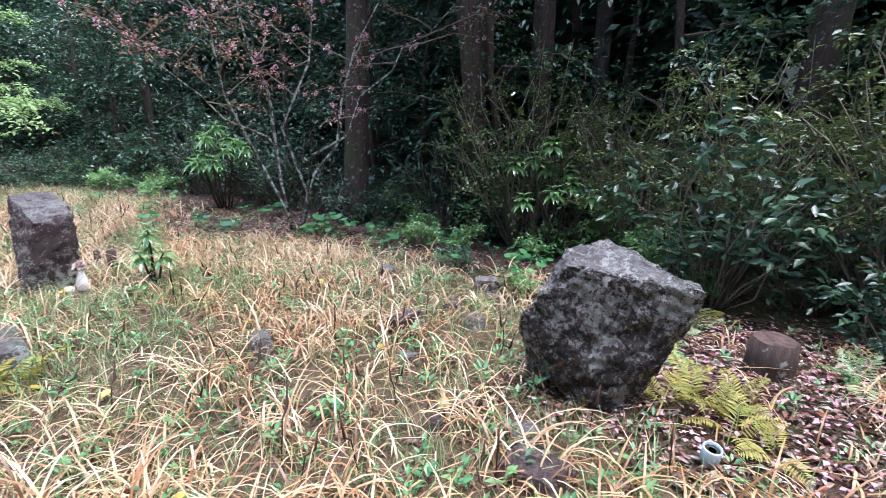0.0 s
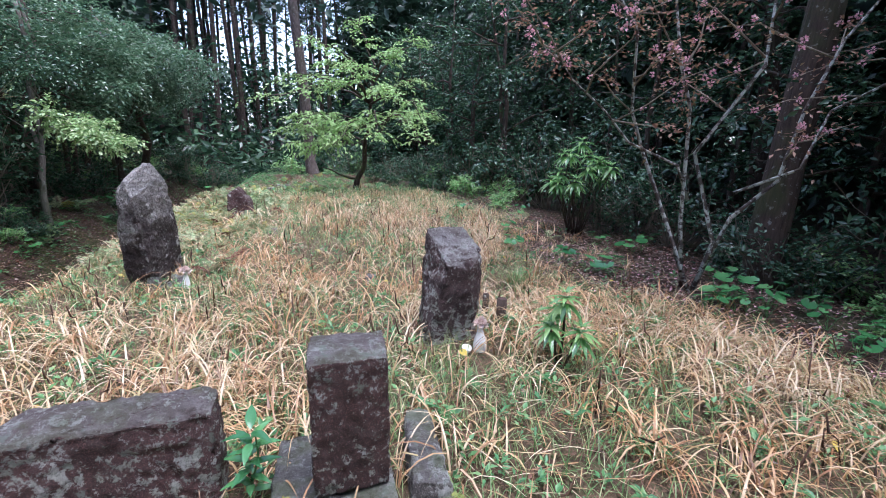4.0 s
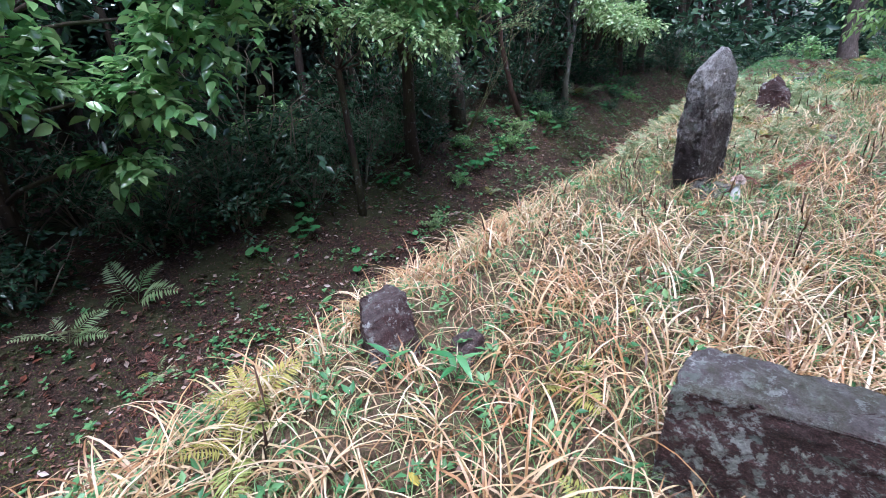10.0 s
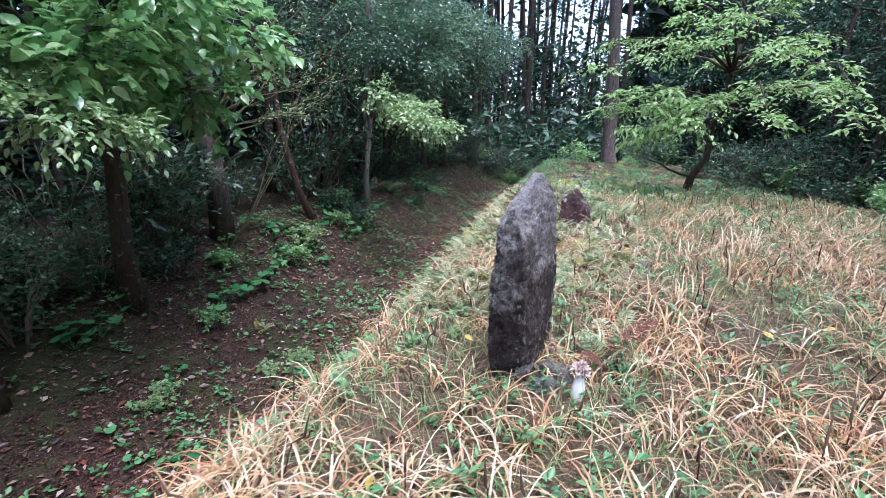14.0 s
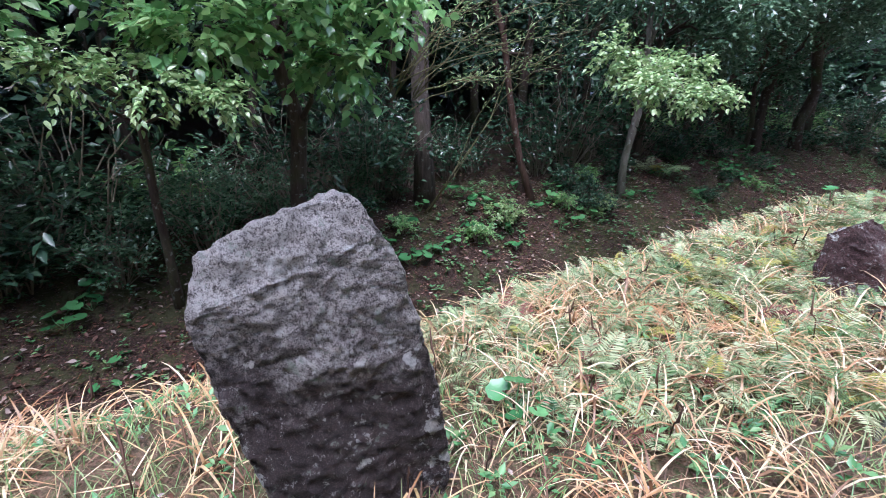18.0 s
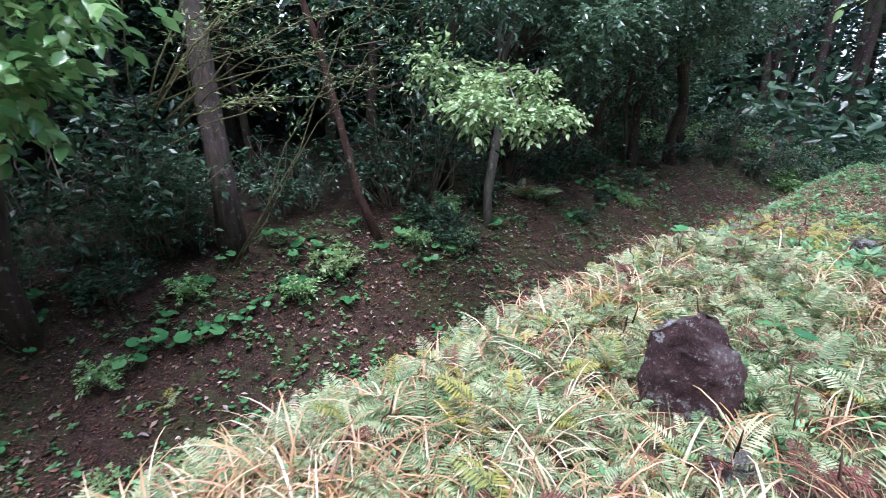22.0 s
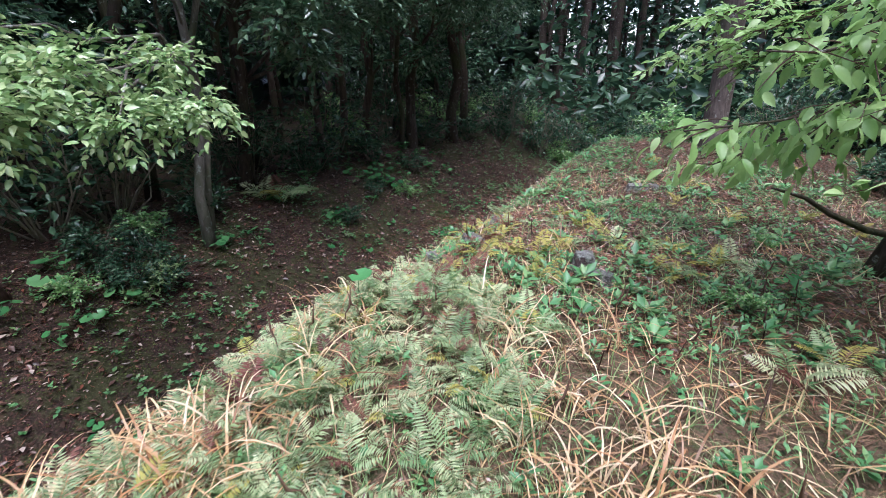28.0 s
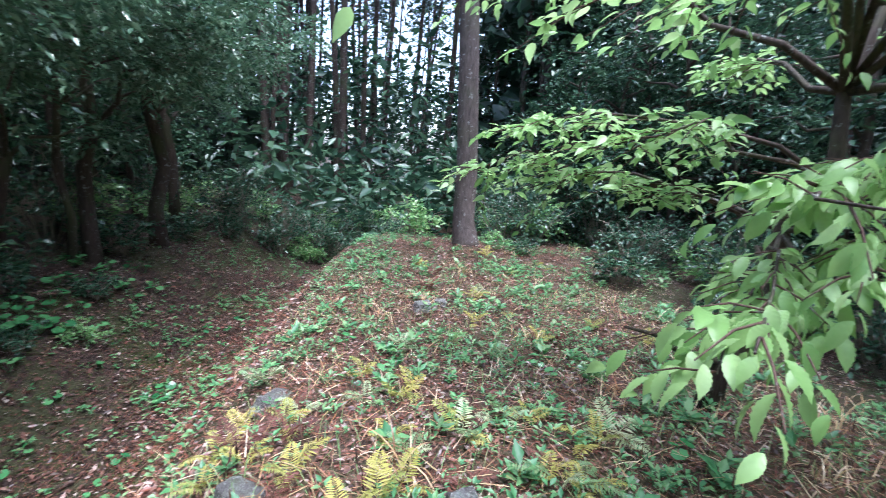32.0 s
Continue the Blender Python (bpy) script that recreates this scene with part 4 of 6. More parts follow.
def cedar(name, label, height, r0, low, seed, foliage=True, bark="bark_cedar"):
    """A tall straight cedar: fluted trunk, dead stubs, a narrow crown of drooping sprays high up."""
    r = np.random.default_rng(seed)
    thing = root(name, pose(0, 0, 0), label, "tree")
    b = Buf()
    zs = [-0.2, 0.1, 0.5, 1.5, 4, 8, 12, height]
    tube(b, [(r.normal() * 0.03, r.normal() * 0.03, z) for z in zs], [r0 * k for k in (1.5, 1.25, 1.08, 1.0, 0.9, 0.75, 0.55, 0.12)], 14, 0.16, seed)
    part("trunk", b.mesh("trunk", M[bark]), thing)
    if foliage:
        b, tw = Buf(), 60
        a, z = r.uniform(0, 6.28, tw), low + (height - low) * r.uniform(0, 1, tw) ** 0.9
        starts = np.stack([np.cos(a) * 0.1, np.sin(a) * 0.1, z], 1)
        dirs = np.stack([np.cos(a), np.sin(a), r.uniform(-0.2, 0.3, tw)], 1)
        sprays(b, r, starts, dirs, (height - z) * 0.16 + 0.7, 14, 0.40, 0.16, 0.4, 0.5)
        part("crown", b.mesh("crown", M["dark"]), thing)
    return thing


def spread_copies(template, spots, scale=(0.85, 1.2), seed=0, first=True):
    """The template moves to the first spot; copies go to the others."""
    r = random.Random(seed)
    for i, (x, y) in enumerate(spots):
        m = pose(x, y, gz(x, y) - 0.03, r.uniform(-4, 4), r.uniform(-4, 4), r.uniform(0, 360))
        s = r.uniform(*scale)
        if i == 0 and first:
            template.matrix_basis = m @ Matrix.Diagonal((s, s, s, 1))
        else:
            c = copy_thing(template, m)
            c.scale = (s, s, s)


# understorey trees of the wood, set along both sides and the far end
r = random.Random(5)
FRONT, BACK = [], []
for x0, x1, count, to in ((-7.0, -8.6, 24, FRONT), (-9.2, -11.5, 15, BACK), (-12, -16, 11, BACK), (6.3, 8.0, 22, FRONT), (8.6, 11.0, 15, BACK), (11.5, 16, 11, BACK)):
    for i in range(count):
        y = -6 + 32 * (i + r.uniform(0.1, 0.9)) / count
        to.append((r.uniform(x0, x1) - (1.6 if x0 > 0 and y > 14 else 0) - (1.3 if x0 == -7.0 and 5 < y < 11 else 0), y))
for i in range(9):
    FRONT.append((-7 + 14 * (i + r.uniform(0, 1)) / 9, r.uniform(-8, -5.5)))
for i in range(12):
    FRONT.append((3.0 + 7 * (i + r.uniform(0, 1)) / 12, r.uniform(22.0, 26)))
for i in range(9):
    BACK.append((-14 + 6.5 * (i + r.uniform(0, 1)) / 9, r.uniform(25, 31)))
for i in range(10):
    BACK.append((4.0 + 10 * (i + r.uniform(0, 1)) / 10, r.uniform(26.5, 33)))
r.shuffle(FRONT)
r.shuffle(BACK)
KINDS = [("evergreen", 0.115, 0.052, 6.0, 1.5, 1.7), ("evergreen", 0.10, 0.043, 6.8, 1.9, 1.8), ("evergreen", 0.13, 0.062, 5.4, 1.3, 1.6)]
for k, (fol, lf, wd, hh, lo, cr) in enumerate(KINDS):
    tpl = broad_tree("evergreen_tree", "dark evergreen tree with small glossy leaves in the wood", hh, 0.07 + 0.012 * k, lo, cr, 265, lf * 1.1, wd * 1.15, M["bark"], M[fol], 60 + k, per=8, lean=(0.3, 0.1), limbs=9)
    spread_copies(tpl, FRONT[k::len(KINDS)], (0.85, 1.2), 70 + k)
KINDS = [("evergreen", 0.22, 0.10, 7.5, 1.5, 2.1), ("evergreen", 0.19, 0.085, 8.5, 1.6, 2.2), ("dark", 0.26, 0.09, 9.5, 1.2, 2.3)]
for k, (fol, lf, wd, hh, lo, cr) in enumerate(KINDS):
    tpl = broad_tree("evergreen_tree", "dark evergreen tree deep in the wood", hh, 0.09 + 0.012 * k, lo, cr, 250, lf * 1.1, wd * 1.15, M["bark"], M[fol], 64 + k, per=5, lean=(0.3, 0.1), limbs=8)
    spread_copies(tpl, BACK[k::len(KINDS)], (0.85, 1.2), 74 + k)

# tall cedars behind, and the lone cedar at the end of the mound
lone = cedar("cedar_tree", "tall leaning cedar with greyed bark at the mound's end", 20, 0.205, 9, 80)
lone.matrix_basis = pose(0.27, 21.3, gz(0.27, 21.3), 0, -4.2, 0)
tall = cedar("cedar_tree", "tall straight cedar in the wood behind", 18, 0.16, 7, 81)
spots = []
for i in range(30):
    spots.append((r.uniform(-16, 9), r.uniform(29, 50)))
far_spots = [(r.uniform(-9, 5), r.uniform(31, 52)) for i in range(52)]
for i in range(8):
    spots.append((r.uniform(-17, -9.5), r.uniform(-4, 26)))
for i in range(10):
    spots.append((r.uniform(8.5, 17), r.uniform(-5, 26)))
spread_copies(tall, [q for q in spots if not (q[1] > 27 and -8 < q[0] < 4)], (0.8, 1.2), 82)
far_cedar = cedar("cedar_tree", "slim bare-stemmed cedar against the sky", 19, 0.125, 12, 83, bark="bark")
spread_copies(far_cedar, far_spots, (0.85, 1.2), 84)
# dark trunks near the start of the walk
near_trunk = cedar("cedar_tree", "dark cedar trunk standing close to the clearing", 18, 0.17, 6, 85, bark="bark")
spread_copies(near_trunk, [(6.28, 4.12), (6.6, 4.78), (5.3, 6.05), (7.3, 3.7), (7.2, 0.2), (8.2, 8.6)], (0.85, 1.15), 86)

# shrubs along the feet of the wood
low_shrubs = []
for i in range(36):
    y = -5 + 31 * (i + r.uniform(0, 1)) / 36
    low_shrubs.append((r.uniform(-7.8, -6.5) + (0.4 if y > 18 else 0), y))
for i in range(50):
    y = -5 + 30 * (i + r.uniform(0, 1)) / 50
    low_shrubs.append((float(np.interp(y, (-5, 3, 8, 14, 22), (4.6, 5.2, 5.5, 4.6, 3.2))) + r.uniform(-0.2, 1.5), y))
for i in range(18):
    low_shrubs.append((r.uniform(1.2, 6), r.uniform(22.2, 25)))
for i in range(16):
    low_shrubs.append((r.uniform(-5.5, -0.4), r.uniform(23.4, 27)))
for i in range(10):
    low_shrubs.append((r.uniform(-6, 5), r.uniform(-6, -4)))
r.shuffle(low_shrubs)
SHR = [("evergreen", 1.6, 0.9, 0.075, 0.034), ("evergreen", 1.2, 0.85, 0.065, 0.03), ("evergreen", 2.2, 1.0, 0.10, 0.044), ("glossy", 1.0, 0.65, 0.08, 0.042)]
for k, (fol, hh, sp, lf, wd) in enumerate(SHR):
    tpl = shrub("evergreen_shrub", "dark evergreen shrub with small wet leaves under trees", hh, sp, 21, lf * 1.25, wd * 1.3, M[fol], 90 + k, per=8)
    spread_copies(tpl, low_shrubs[k::len(SHR)], (0.75, 1.25), 95 + k)

# the deep wood all round: foliage of far trees, and an unseen canopy added for shade
rr = np.random.default_rng(21)


def foliage_mass(name, label, pts, size, wide, material, flat=0.4):
    b, k = Buf(), len(pts)
    d = rr.normal(size=(k, 3)) * np.array([1, 1, 0.5])
    leaves(b, pts, d, np.array([0, 0, 1.0]) + rr.normal(size=(k, 3)) * flat, size * rr.uniform(0.7, 1.3, k), wide * rr.uniform(0.7, 1.3, k))
    return tagged(new(name, b.mesh(name, material)), label, "foliage", kind="stuff")


def clumps(centres, radius, per):
    c = np.repeat(centres, per, 0)
    return c + rr.normal(size=c.shape) * radius


ring = []
for _ in range(3400):
    a = rr.uniform(0, 2 * math.pi)
    q = rr.uniform(0, 1)
    x, y = math.cos(a) * (18 + 10 * q), 10 + math.sin(a) * (24 + 10 * q)
    if y > 26 and -8 < x < 4.0 or y > 44:
        continue
    ring.append((x, y, rr.uniform(-0.3, 9 + 5 * q)))
for _ in range(900):
    x, y = (rr.uniform(11.5, 20), rr.uniform(-10, 27)) if rr.uniform() < 0.7 else (rr.uniform(-20, -11.5), rr.uniform(-8, 24))
    ring.append((x, y, rr.uniform(0.5, 17)))
foliage_mass("deep_wood_foliage", "dark mass of foliage of the deep wood", clumps(np.array(ring), 0.9, 12), 1.12, 0.76, M["dark"], 0.8)
low = []
for _ in range(1250):
    x, y = rr.uniform(-15, 14), rr.uniform(25.5, 52)
    low.append((x, y, gz(min(x, 30), y) + rr.uniform(0.0, (2.0 if y < 31 else 7.0) if -8 < x < 4 else 10)))
for _ in range(60):
    low.append((rr.uniform(-9, 5), rr.uniform(36, 52), rr.uniform(3, 12)))
foliage_mass("far_undergrowth", "bluish-green undergrowth between the far cedars", clumps(np.array(low), 0.7, 18), 0.5, 0.22, M["evergreen"], 0.8)
# leaf clumps added overhead, out of view, denser where the wood should lie darker
shade_clumps = []
while len(shade_clumps) < 1150:
    x, y = rr.uniform(-20, 19), rr.uniform(-14, 34)
    if y > 26 and -8 < x < 4:
        continue
    strip = 7.0 < x < 10.5 and 1.5 < y < 6.5
    if strip and rr.uniform() < 0.35 or -10.5 < x < -6.8 and y < 25 and rr.uniform() < (0.55 if y < 12.5 else 0.25) or 7.2 < x < 11 and y < 25 and rr.uniform() < 0.15 or x < -10.5 or x > 11 or y < -7 or y > 25.5:
        shade_clumps.append((x, y, rr.uniform(5.0, 6.6) if strip else rr.uniform(6.5, 11)))
foliage_mass("wood_canopy", "unseen leaf canopy added above the wood to shade it", clumps(np.array(shade_clumps), np.array([1.0, 1.0, 0.4]), 46), 0.55, 0.32, M["dark"], 0.5)

# ---- plants of the clearing ----
def grow_twigs(r, pts, count, length, up=0.2, near_end=0.3):
    starts, dirs, lens = [], [], []
    n = len(pts) - 1
    for _ in range(count):
        q = r.uniform(near_end, 1.0) * n
        w = int(min(n - 1, q))
        axis = unit(pts[w + 1] - pts[w])
        starts.append(pts[w] + (pts[w + 1] - pts[w]) * (q - w))
        side = r.normal(size=3) * np.array([1, 1, 0.5])
        dirs.append(axis * 0.6 + side * 0.7 + np.array([0, 0, up]))
        lens.append(length * r.uniform(0.6, 1.2))
    return np.array(starts), np.array(dirs), np.array(lens)


def blossom_cherry(x, y):
    """A thin many-stemmed cherry, mostly bare, with bronze young leaves and a few pink blossoms."""
    r = np.random.default_rng(101)
    thing = root("cherry_tree", pose(x, y, gz(x, y)), "slender cherry with bronze young leaves and pink blossom", "tree")
    tops = [(-1.5, 0.7, 3.9), (-0.5, 0.4, 4.4), (0.3, -0.4, 4.3), (1.2, -1.1, 3.9), (-1.9, 0.5, 2.6), (1.9, -1.5, 3.2)]
    fol, pet = Buf(), Buf()
    for i, t in enumerate(tops):
        foot = np.array([r.normal() * 0.07, r.normal() * 0.07, -0.1]) if i < 4 else np.array([-0.12, 0.05, 1.0]) if i == 4 else np.array([0.2, -0.2, 1.1])
        pts = limb(r, foot, np.array(t), 0.03, 7, 0.035)
        b = Buf()
        tube(b, pts, [(0.026 if i < 4 else 0.018) * (1 - 0.13 * k) for k in range(7)], 7, 0.15, 110 + i)
        part("stem", b.mesh("stem", M["bark_lichen"]), thing)
        for j in range(9):
            q = r.uniform(0.35, 0.97) * 6
            w = int(q)
            o = pts[w] + (pts[min(w + 1, 6)] - pts[w]) * (q - w)
            e = o + unit(r.normal(size=3) * np.array([1, 1, 0.3]) + np.array([0, 0, 0.25])) * r.uniform(0.5, 1.1)
            bp = limb(r, o, e, 0.03, 4, 0.05)
            b = Buf()
            tube(b, bp, [0.011, 0.009, 0.006, 0.003], 4, 0, 120 + j)
            part("branch", b.mesh("branch", M["twig"]), thing)
            s, d, ln = grow_twigs(r, bp, 9, 0.30)
            sprays(fol, r, s, d, ln, 5, 0.055, 0.026, 0.5, 0.6)
            if r.random() < 0.65:
                for _ in range(4):
                    c = bp[r.integers(1, 4)] + r.normal(size=3) * 0.05
                    dv = unit(r.normal(size=(14, 3)))
                    leaves(pet, c + dv * 0.012, dv, r.normal(size=(14, 3)), 0.028, 0.024)
    part("young_foliage", fol.mesh("young_foliage", M["bronze"]), thing, "sparse bronze young leaves")
    part("blossom", pet.mesh("blossom", M["petal"]), thing, "pink double blossom")


blossom_cherry(3.9, 5.75)


def whorl_plant(name, at, height, leaf, wide, heads, seed, label, material, category="plant"):
    """Upright stems that carry whorls of long drooping leaves."""
    r = np.random.default_rng(seed)
    thing = root(name, pose(at[0], at[1], gz(*at) - 0.02), label, category)
    for i in range(heads):
        a = i * 2.4 + 0.4
        q = 0 if i == 0 else height * r.uniform(0.12, 0.38)
        top = np.array([math.cos(a) * q, math.sin(a) * q, height * (1 if i == 0 else r.uniform(0.4, 0.9))])
        pts = limb(r, (math.cos(a) * q * 0.2, math.sin(a) * q * 0.2, 0), top, 0.04, 5, 0.03)
        b = Buf()
        tube(b, pts, [min(0.011, 0.016 / (height + 0.5)) * (height + 0.5) * (1 - 0.12 * k) for k in range(5)], 6, 0, seed + i)
        part("stem", b.mesh("stem", M["bark"]), thing)
        b = Buf()
        for ring_no in range(3):
            n = 11 - 2 * ring_no
            az = np.arange(n) * 6.283 / n + ring_no * 0.5 + r.uniform(-0.2, 0.2, n)
            rise = (-0.25, 0.25, 0.9)[ring_no] + r.uniform(-0.15, 0.15, n)
            d = np.stack([np.cos(az), np.sin(az), rise], 1)
            p = np.tile(top - np.array([0, 0, 0.035 * (1 - ring_no)]), (n, 1))
            sz = r.uniform(0.8, 1.1, n) * (1.0, 0.9, 0.6)[ring_no]
            leaves(b, p, d, np.tile([0, 0, 1.0], (n, 1)), leaf * sz, wide * sz, True, 0.45)
        part("leaf_whorl", b.mesh("leaf_whorl", material), thing)
    return thing


whorl_plant("sapling", (1.46, 4.28), 0.52, 0.15, 0.036, 4, 130, "young sapling with whorls of drooping green leaves", M["glossy"])
whorl_plant("whorled_shrub", (4.45, 8.9), 1.6, 0.27, 0.062, 15, 131, "bush with whorls of long drooping leaves", M["glossy"], "shrub")
whorl_plant("whorled_shrub", (5.6, 2.6), 1.5, 0.2, 0.075, 9, 132, "bush with broad bright leaves in whorls", M["glossy"], "shrub")


def leafy_plant(name, at, height, leaf, wide, count, seed, label, material):
    """A short upright plant with broad leaves up its stem."""
    r = np.random.default_rng(seed)
    thing = root(name, pose(at[0], at[1], gz(*at) - 0.02), label, "plant")
    b = Buf()
    tube(b, limb(r, (0, 0, 0), (0.03, 0.02, height), 0, 4, 0.02), [0.006, 0.005, 0.004, 0.003], 5)
    part("stem", b.mesh("stem", M["weed"]), thing)
    for i in range(count):
        a, z = i * 2.4, height * (0.25 + 0.75 * (i + 1) / count)
        b = Buf()
        sz = r.uniform(0.8, 1.15)
        leaves(b, [(0, 0, 0)], [(1, 0, r.uniform(0.1, 0.8))], [(0, 0, 1)], leaf * sz, wide * sz, True, 0.35)
        part("leaf", b.mesh("leaf", material), thing, m=pose(0.02 * i / count, 0, z, 0, 0, math.degrees(a)))
    return thing


leafy_plant("leafy_plant", (-0.35, 3.64), 0.40, 0.115, 0.042, 20, 140, "green broad-leaved plant beside the fallen block", M["round"])
leafy_plant("leafy_plant", (-0.64, 3.20), 0.38, 0.14, 0.055, 14, 141, "pale green leafy plant beside a tube vase", M["round"])
leafy_plant("leafy_plant", (-2.02, 3.62), 0.20, 0.14, 0.035, 6, 142, "bright green lance-leaved plant in the grass", M["round"])
leafy_plant("leafy_plant", (-2.30, 3.50), 0.16, 0.12, 0.03, 5, 143, "bright green lance-leaved plant beside a stone", M["round"])


# the bright green cherry that hangs over the mound
def green_cherry(x, y):
    r = np.random.default_rng(150)
    thing = root("green_cherry_tree", pose(x, y, gz(x, y)), "leaning cherry tree with tiers of bright green leaves", "tree")
    b = Buf()
    spine = limb(r, (0, 0, -0.15), (0.55, -0.15, 3.0), 0, 7, 0.02)
    tube(b, spine, [0.085 * (1.25 if k == 0 else 1 - 0.09 * k) for k in range(7)], 9, 0.15, 151)
    part("trunk", b.mesh("trunk", M["bark"]), thing)
    b = Buf()
    tube(b, limb(r, spine[1], (-0.9, -0.2, 0.75), 0, 5, 0.03), [0.035, 0.03, 0.024, 0.018, 0.01], 6, 0.1, 152)
    part("dead_branch", b.mesh("dead_branch", M["bark"]), thing, "bare dead branch")
    tiers = [((-1.66, -2.12, 1.42), 3), ((-1.40, -2.20, 1.80), 3), ((-1.02, -1.95, 2.10), 4), ((-1.48, -1.80, 1.20), 3), ((-1.0, -1.80, 1.55), 4), ((-1.95, 0.65, 1.72), 3), ((-1.50, 0.50, 1.62), 3), ((-1.60, 0.35, 2.08), 4), ((-1.30, -0.10, 1.95), 4), ((-0.40, -1.50, 1.80), 4), ((-0.75, -2.90, 1.38), 4), ((0.9, -4.1, 1.50), 4), ((0.1, -3.4, 1.62), 4), ((1.2, -3.2, 1.9), 5), ((-2.25, -1.80, 2.45), 5), ((-1.3, -2.2, 2.75), 5), ((0.4, -3.0, 2.6), 5), ((1.9, -1.6, 2.2), 4), ((2.5, 0.2, 2.2), 4),
             ((-1.7, 0.6, 3.2), 5), ((0.6, 1.4, 2.9), 5), ((2.0, 0.4, 3.2), 5), ((-0.6, -1.0, 3.4), 5), ((0.9, -0.9, 3.8), 6), ((-1.0, 0.4, 4.2), 6), ((0.3, 0.2, 4.8), 6), ((1.7, -0.4, 4.2), 6), ((-0.2, -2.0, 3.3), 5)]
    near_leaf, fol = [], Buf()
    for i, (tip, lv) in enumerate(tiers):
        pts = limb(r, spine[min(6, lv)] if lv < 6 else spine[6], np.array(tip), 0.0 if i < 5 else 0.10, 6, 0.03)
        b = Buf()
        tube(b, pts, [(0.02 if i < 9 else 0.032) * (1 - 0.16 * k) for k in range(6)], 6, 0.1, 160 + i)
        part("limb", b.mesh("limb", M["bark"]), thing)
        s, d, ln = grow_twigs(r, pts, 16 if i < 5 else 20, 0.34 if i < 5 else 0.55, 0.0, 0.45 if i < 5 else 0.35)
        d[:, 2] *= 0.35
        tw = Buf()
        for a, dv, l in zip(s, unit(d), ln):
            if i < 5:
                tw = Buf()
            tube(tw, [a, a + dv * l * 0.5 - np.array([0, 0, 0.08 * l]), a + dv * l - np.array([0, 0, 0.3 * l])], [0.005, 0.004, 0.002], 4, 0, 0, False)
            if i < 5:
                part("twig", tw.mesh("twig", M["bark_red"]), thing)
        if i > 4:
            tagged(part("twig", tw.mesh("twig", M["bark_red"]), thing), kind="stuff")
        keep = Buf()
        sprays(fol if i > 4 else keep, r, s, d, ln, 7 if i < 5 else 13, 0.112 if i < 5 else 0.10, 0.054 if i < 5 else 0.046, 0.5 if i < 5 else 0.3, 0.75, True, 0.08, 0.55 if i < 5 else 0.0)
        if i <= 4:
            near_leaf.append(keep)
    part("crown", fol.mesh("crown", M["cherry"]), thing)
    made = 0
    for keep in near_leaf:
        v = np.concatenate(keep.v).reshape(-1, 41, 3)
        rest = Buf()
        tri = keep.f[0][:52] - keep.f[0][:52].min()
        for k, leaf_v in enumerate(v):
            if k % 4 == 0 and made < 290:
                one = Buf()
                one.add(leaf_v, tri)
                part("leaf", one.mesh("leaf", M["cherry"]), thing)
                made += 1
            else:
                rest.add(leaf_v, tri)
        tagged(part("leaf_spray", rest.mesh("leaf_spray", M["cherry"]), thing), kind="stuff")


green_cherry(1.28, 15.35)


# trees of the far bank that can be told apart
def bank_tree(name, label, foot, tip, radius, bark, clusters, foliage, leaf, wide, seed, fine=False):
    """A trunk from foot to tip, with limbs that end in leafy clusters given by centre and radius."""
    r = np.random.default_rng(seed)
    z0 = gz(foot[0], foot[1])
    thing = root(name, pose(foot[0], foot[1], z0), label, "tree")
    b = Buf()
    spine = limb(r, (0, 0, -0.15), (tip[0] - foot[0], tip[1] - foot[1], tip[2] - z0), 0, 8, 0.012)
    tube(b, spine, [radius * (1.3 if k == 0 else 1 - 0.07 * k) for k in range(8)], 10, 0.12, seed)
    part("trunk", b.mesh("trunk", M[bark]), thing)
    for i, (cx, cy, cz, cr, n) in enumerate(clusters):
        c = np.array([cx - foot[0], cy - foot[1], cz - z0])
        k = int(np.argmin([np.linalg.norm(p + np.array([0, 0, 0.4]) - c) for p in spine]))
        pts = limb(r, spine[k], c, 0.08, 5, 0.04)
        b = Buf()
        tube(b, pts, [radius * 0.35 * (1 - 0.18 * q) for q in range(5)], 6, 0.1, seed + i)
        part("limb", b.mesh("limb", M[bark]), thing)
        dv = unit(r.normal(size=(n, 3)) * np.array([1, 1, 0.55]))
        b = Buf()
        sprays(b, r, c + dv * cr * r.uniform(0.0, 0.45, (n, 1)), dv, cr * r.uniform(0.4, 0.75, n), 11, leaf, wide, 0.3, 0.7, fine)
        tagged(part("leaf_spray", b.mesh("leaf_spray", M[foliage]), thing), kind="stuff")
    return thing


bank_tree("broadleaf_tree", "tree with broad glossy leaves overhanging the ditch", (-5.9, 8.2), (-6.1, 8.3, 5.2), 0.11, "bark",
          [(-5.0, 8.5, 1.8, 0.6, 34), (-4.9, 7.3, 2.0, 0.7, 40), (-4.8, 8.9, 2.4, 0.7, 40), (-5.2, 8.0, 2.3, 0.85, 60), (-4.7, 7.9, 2.75, 0.8, 52), (-5.6, 6.9, 2.6, 0.9, 46), (-5.4, 8.8, 2.9, 0.8, 40), (-5.0, 6.3, 3.1, 0.9, 40), (-5.6, 7.6, 3.7, 1.0, 46), (-6.4, 8.6, 1.9, 0.8, 34)], "glossy", 0.132, 0.08, 200, True)
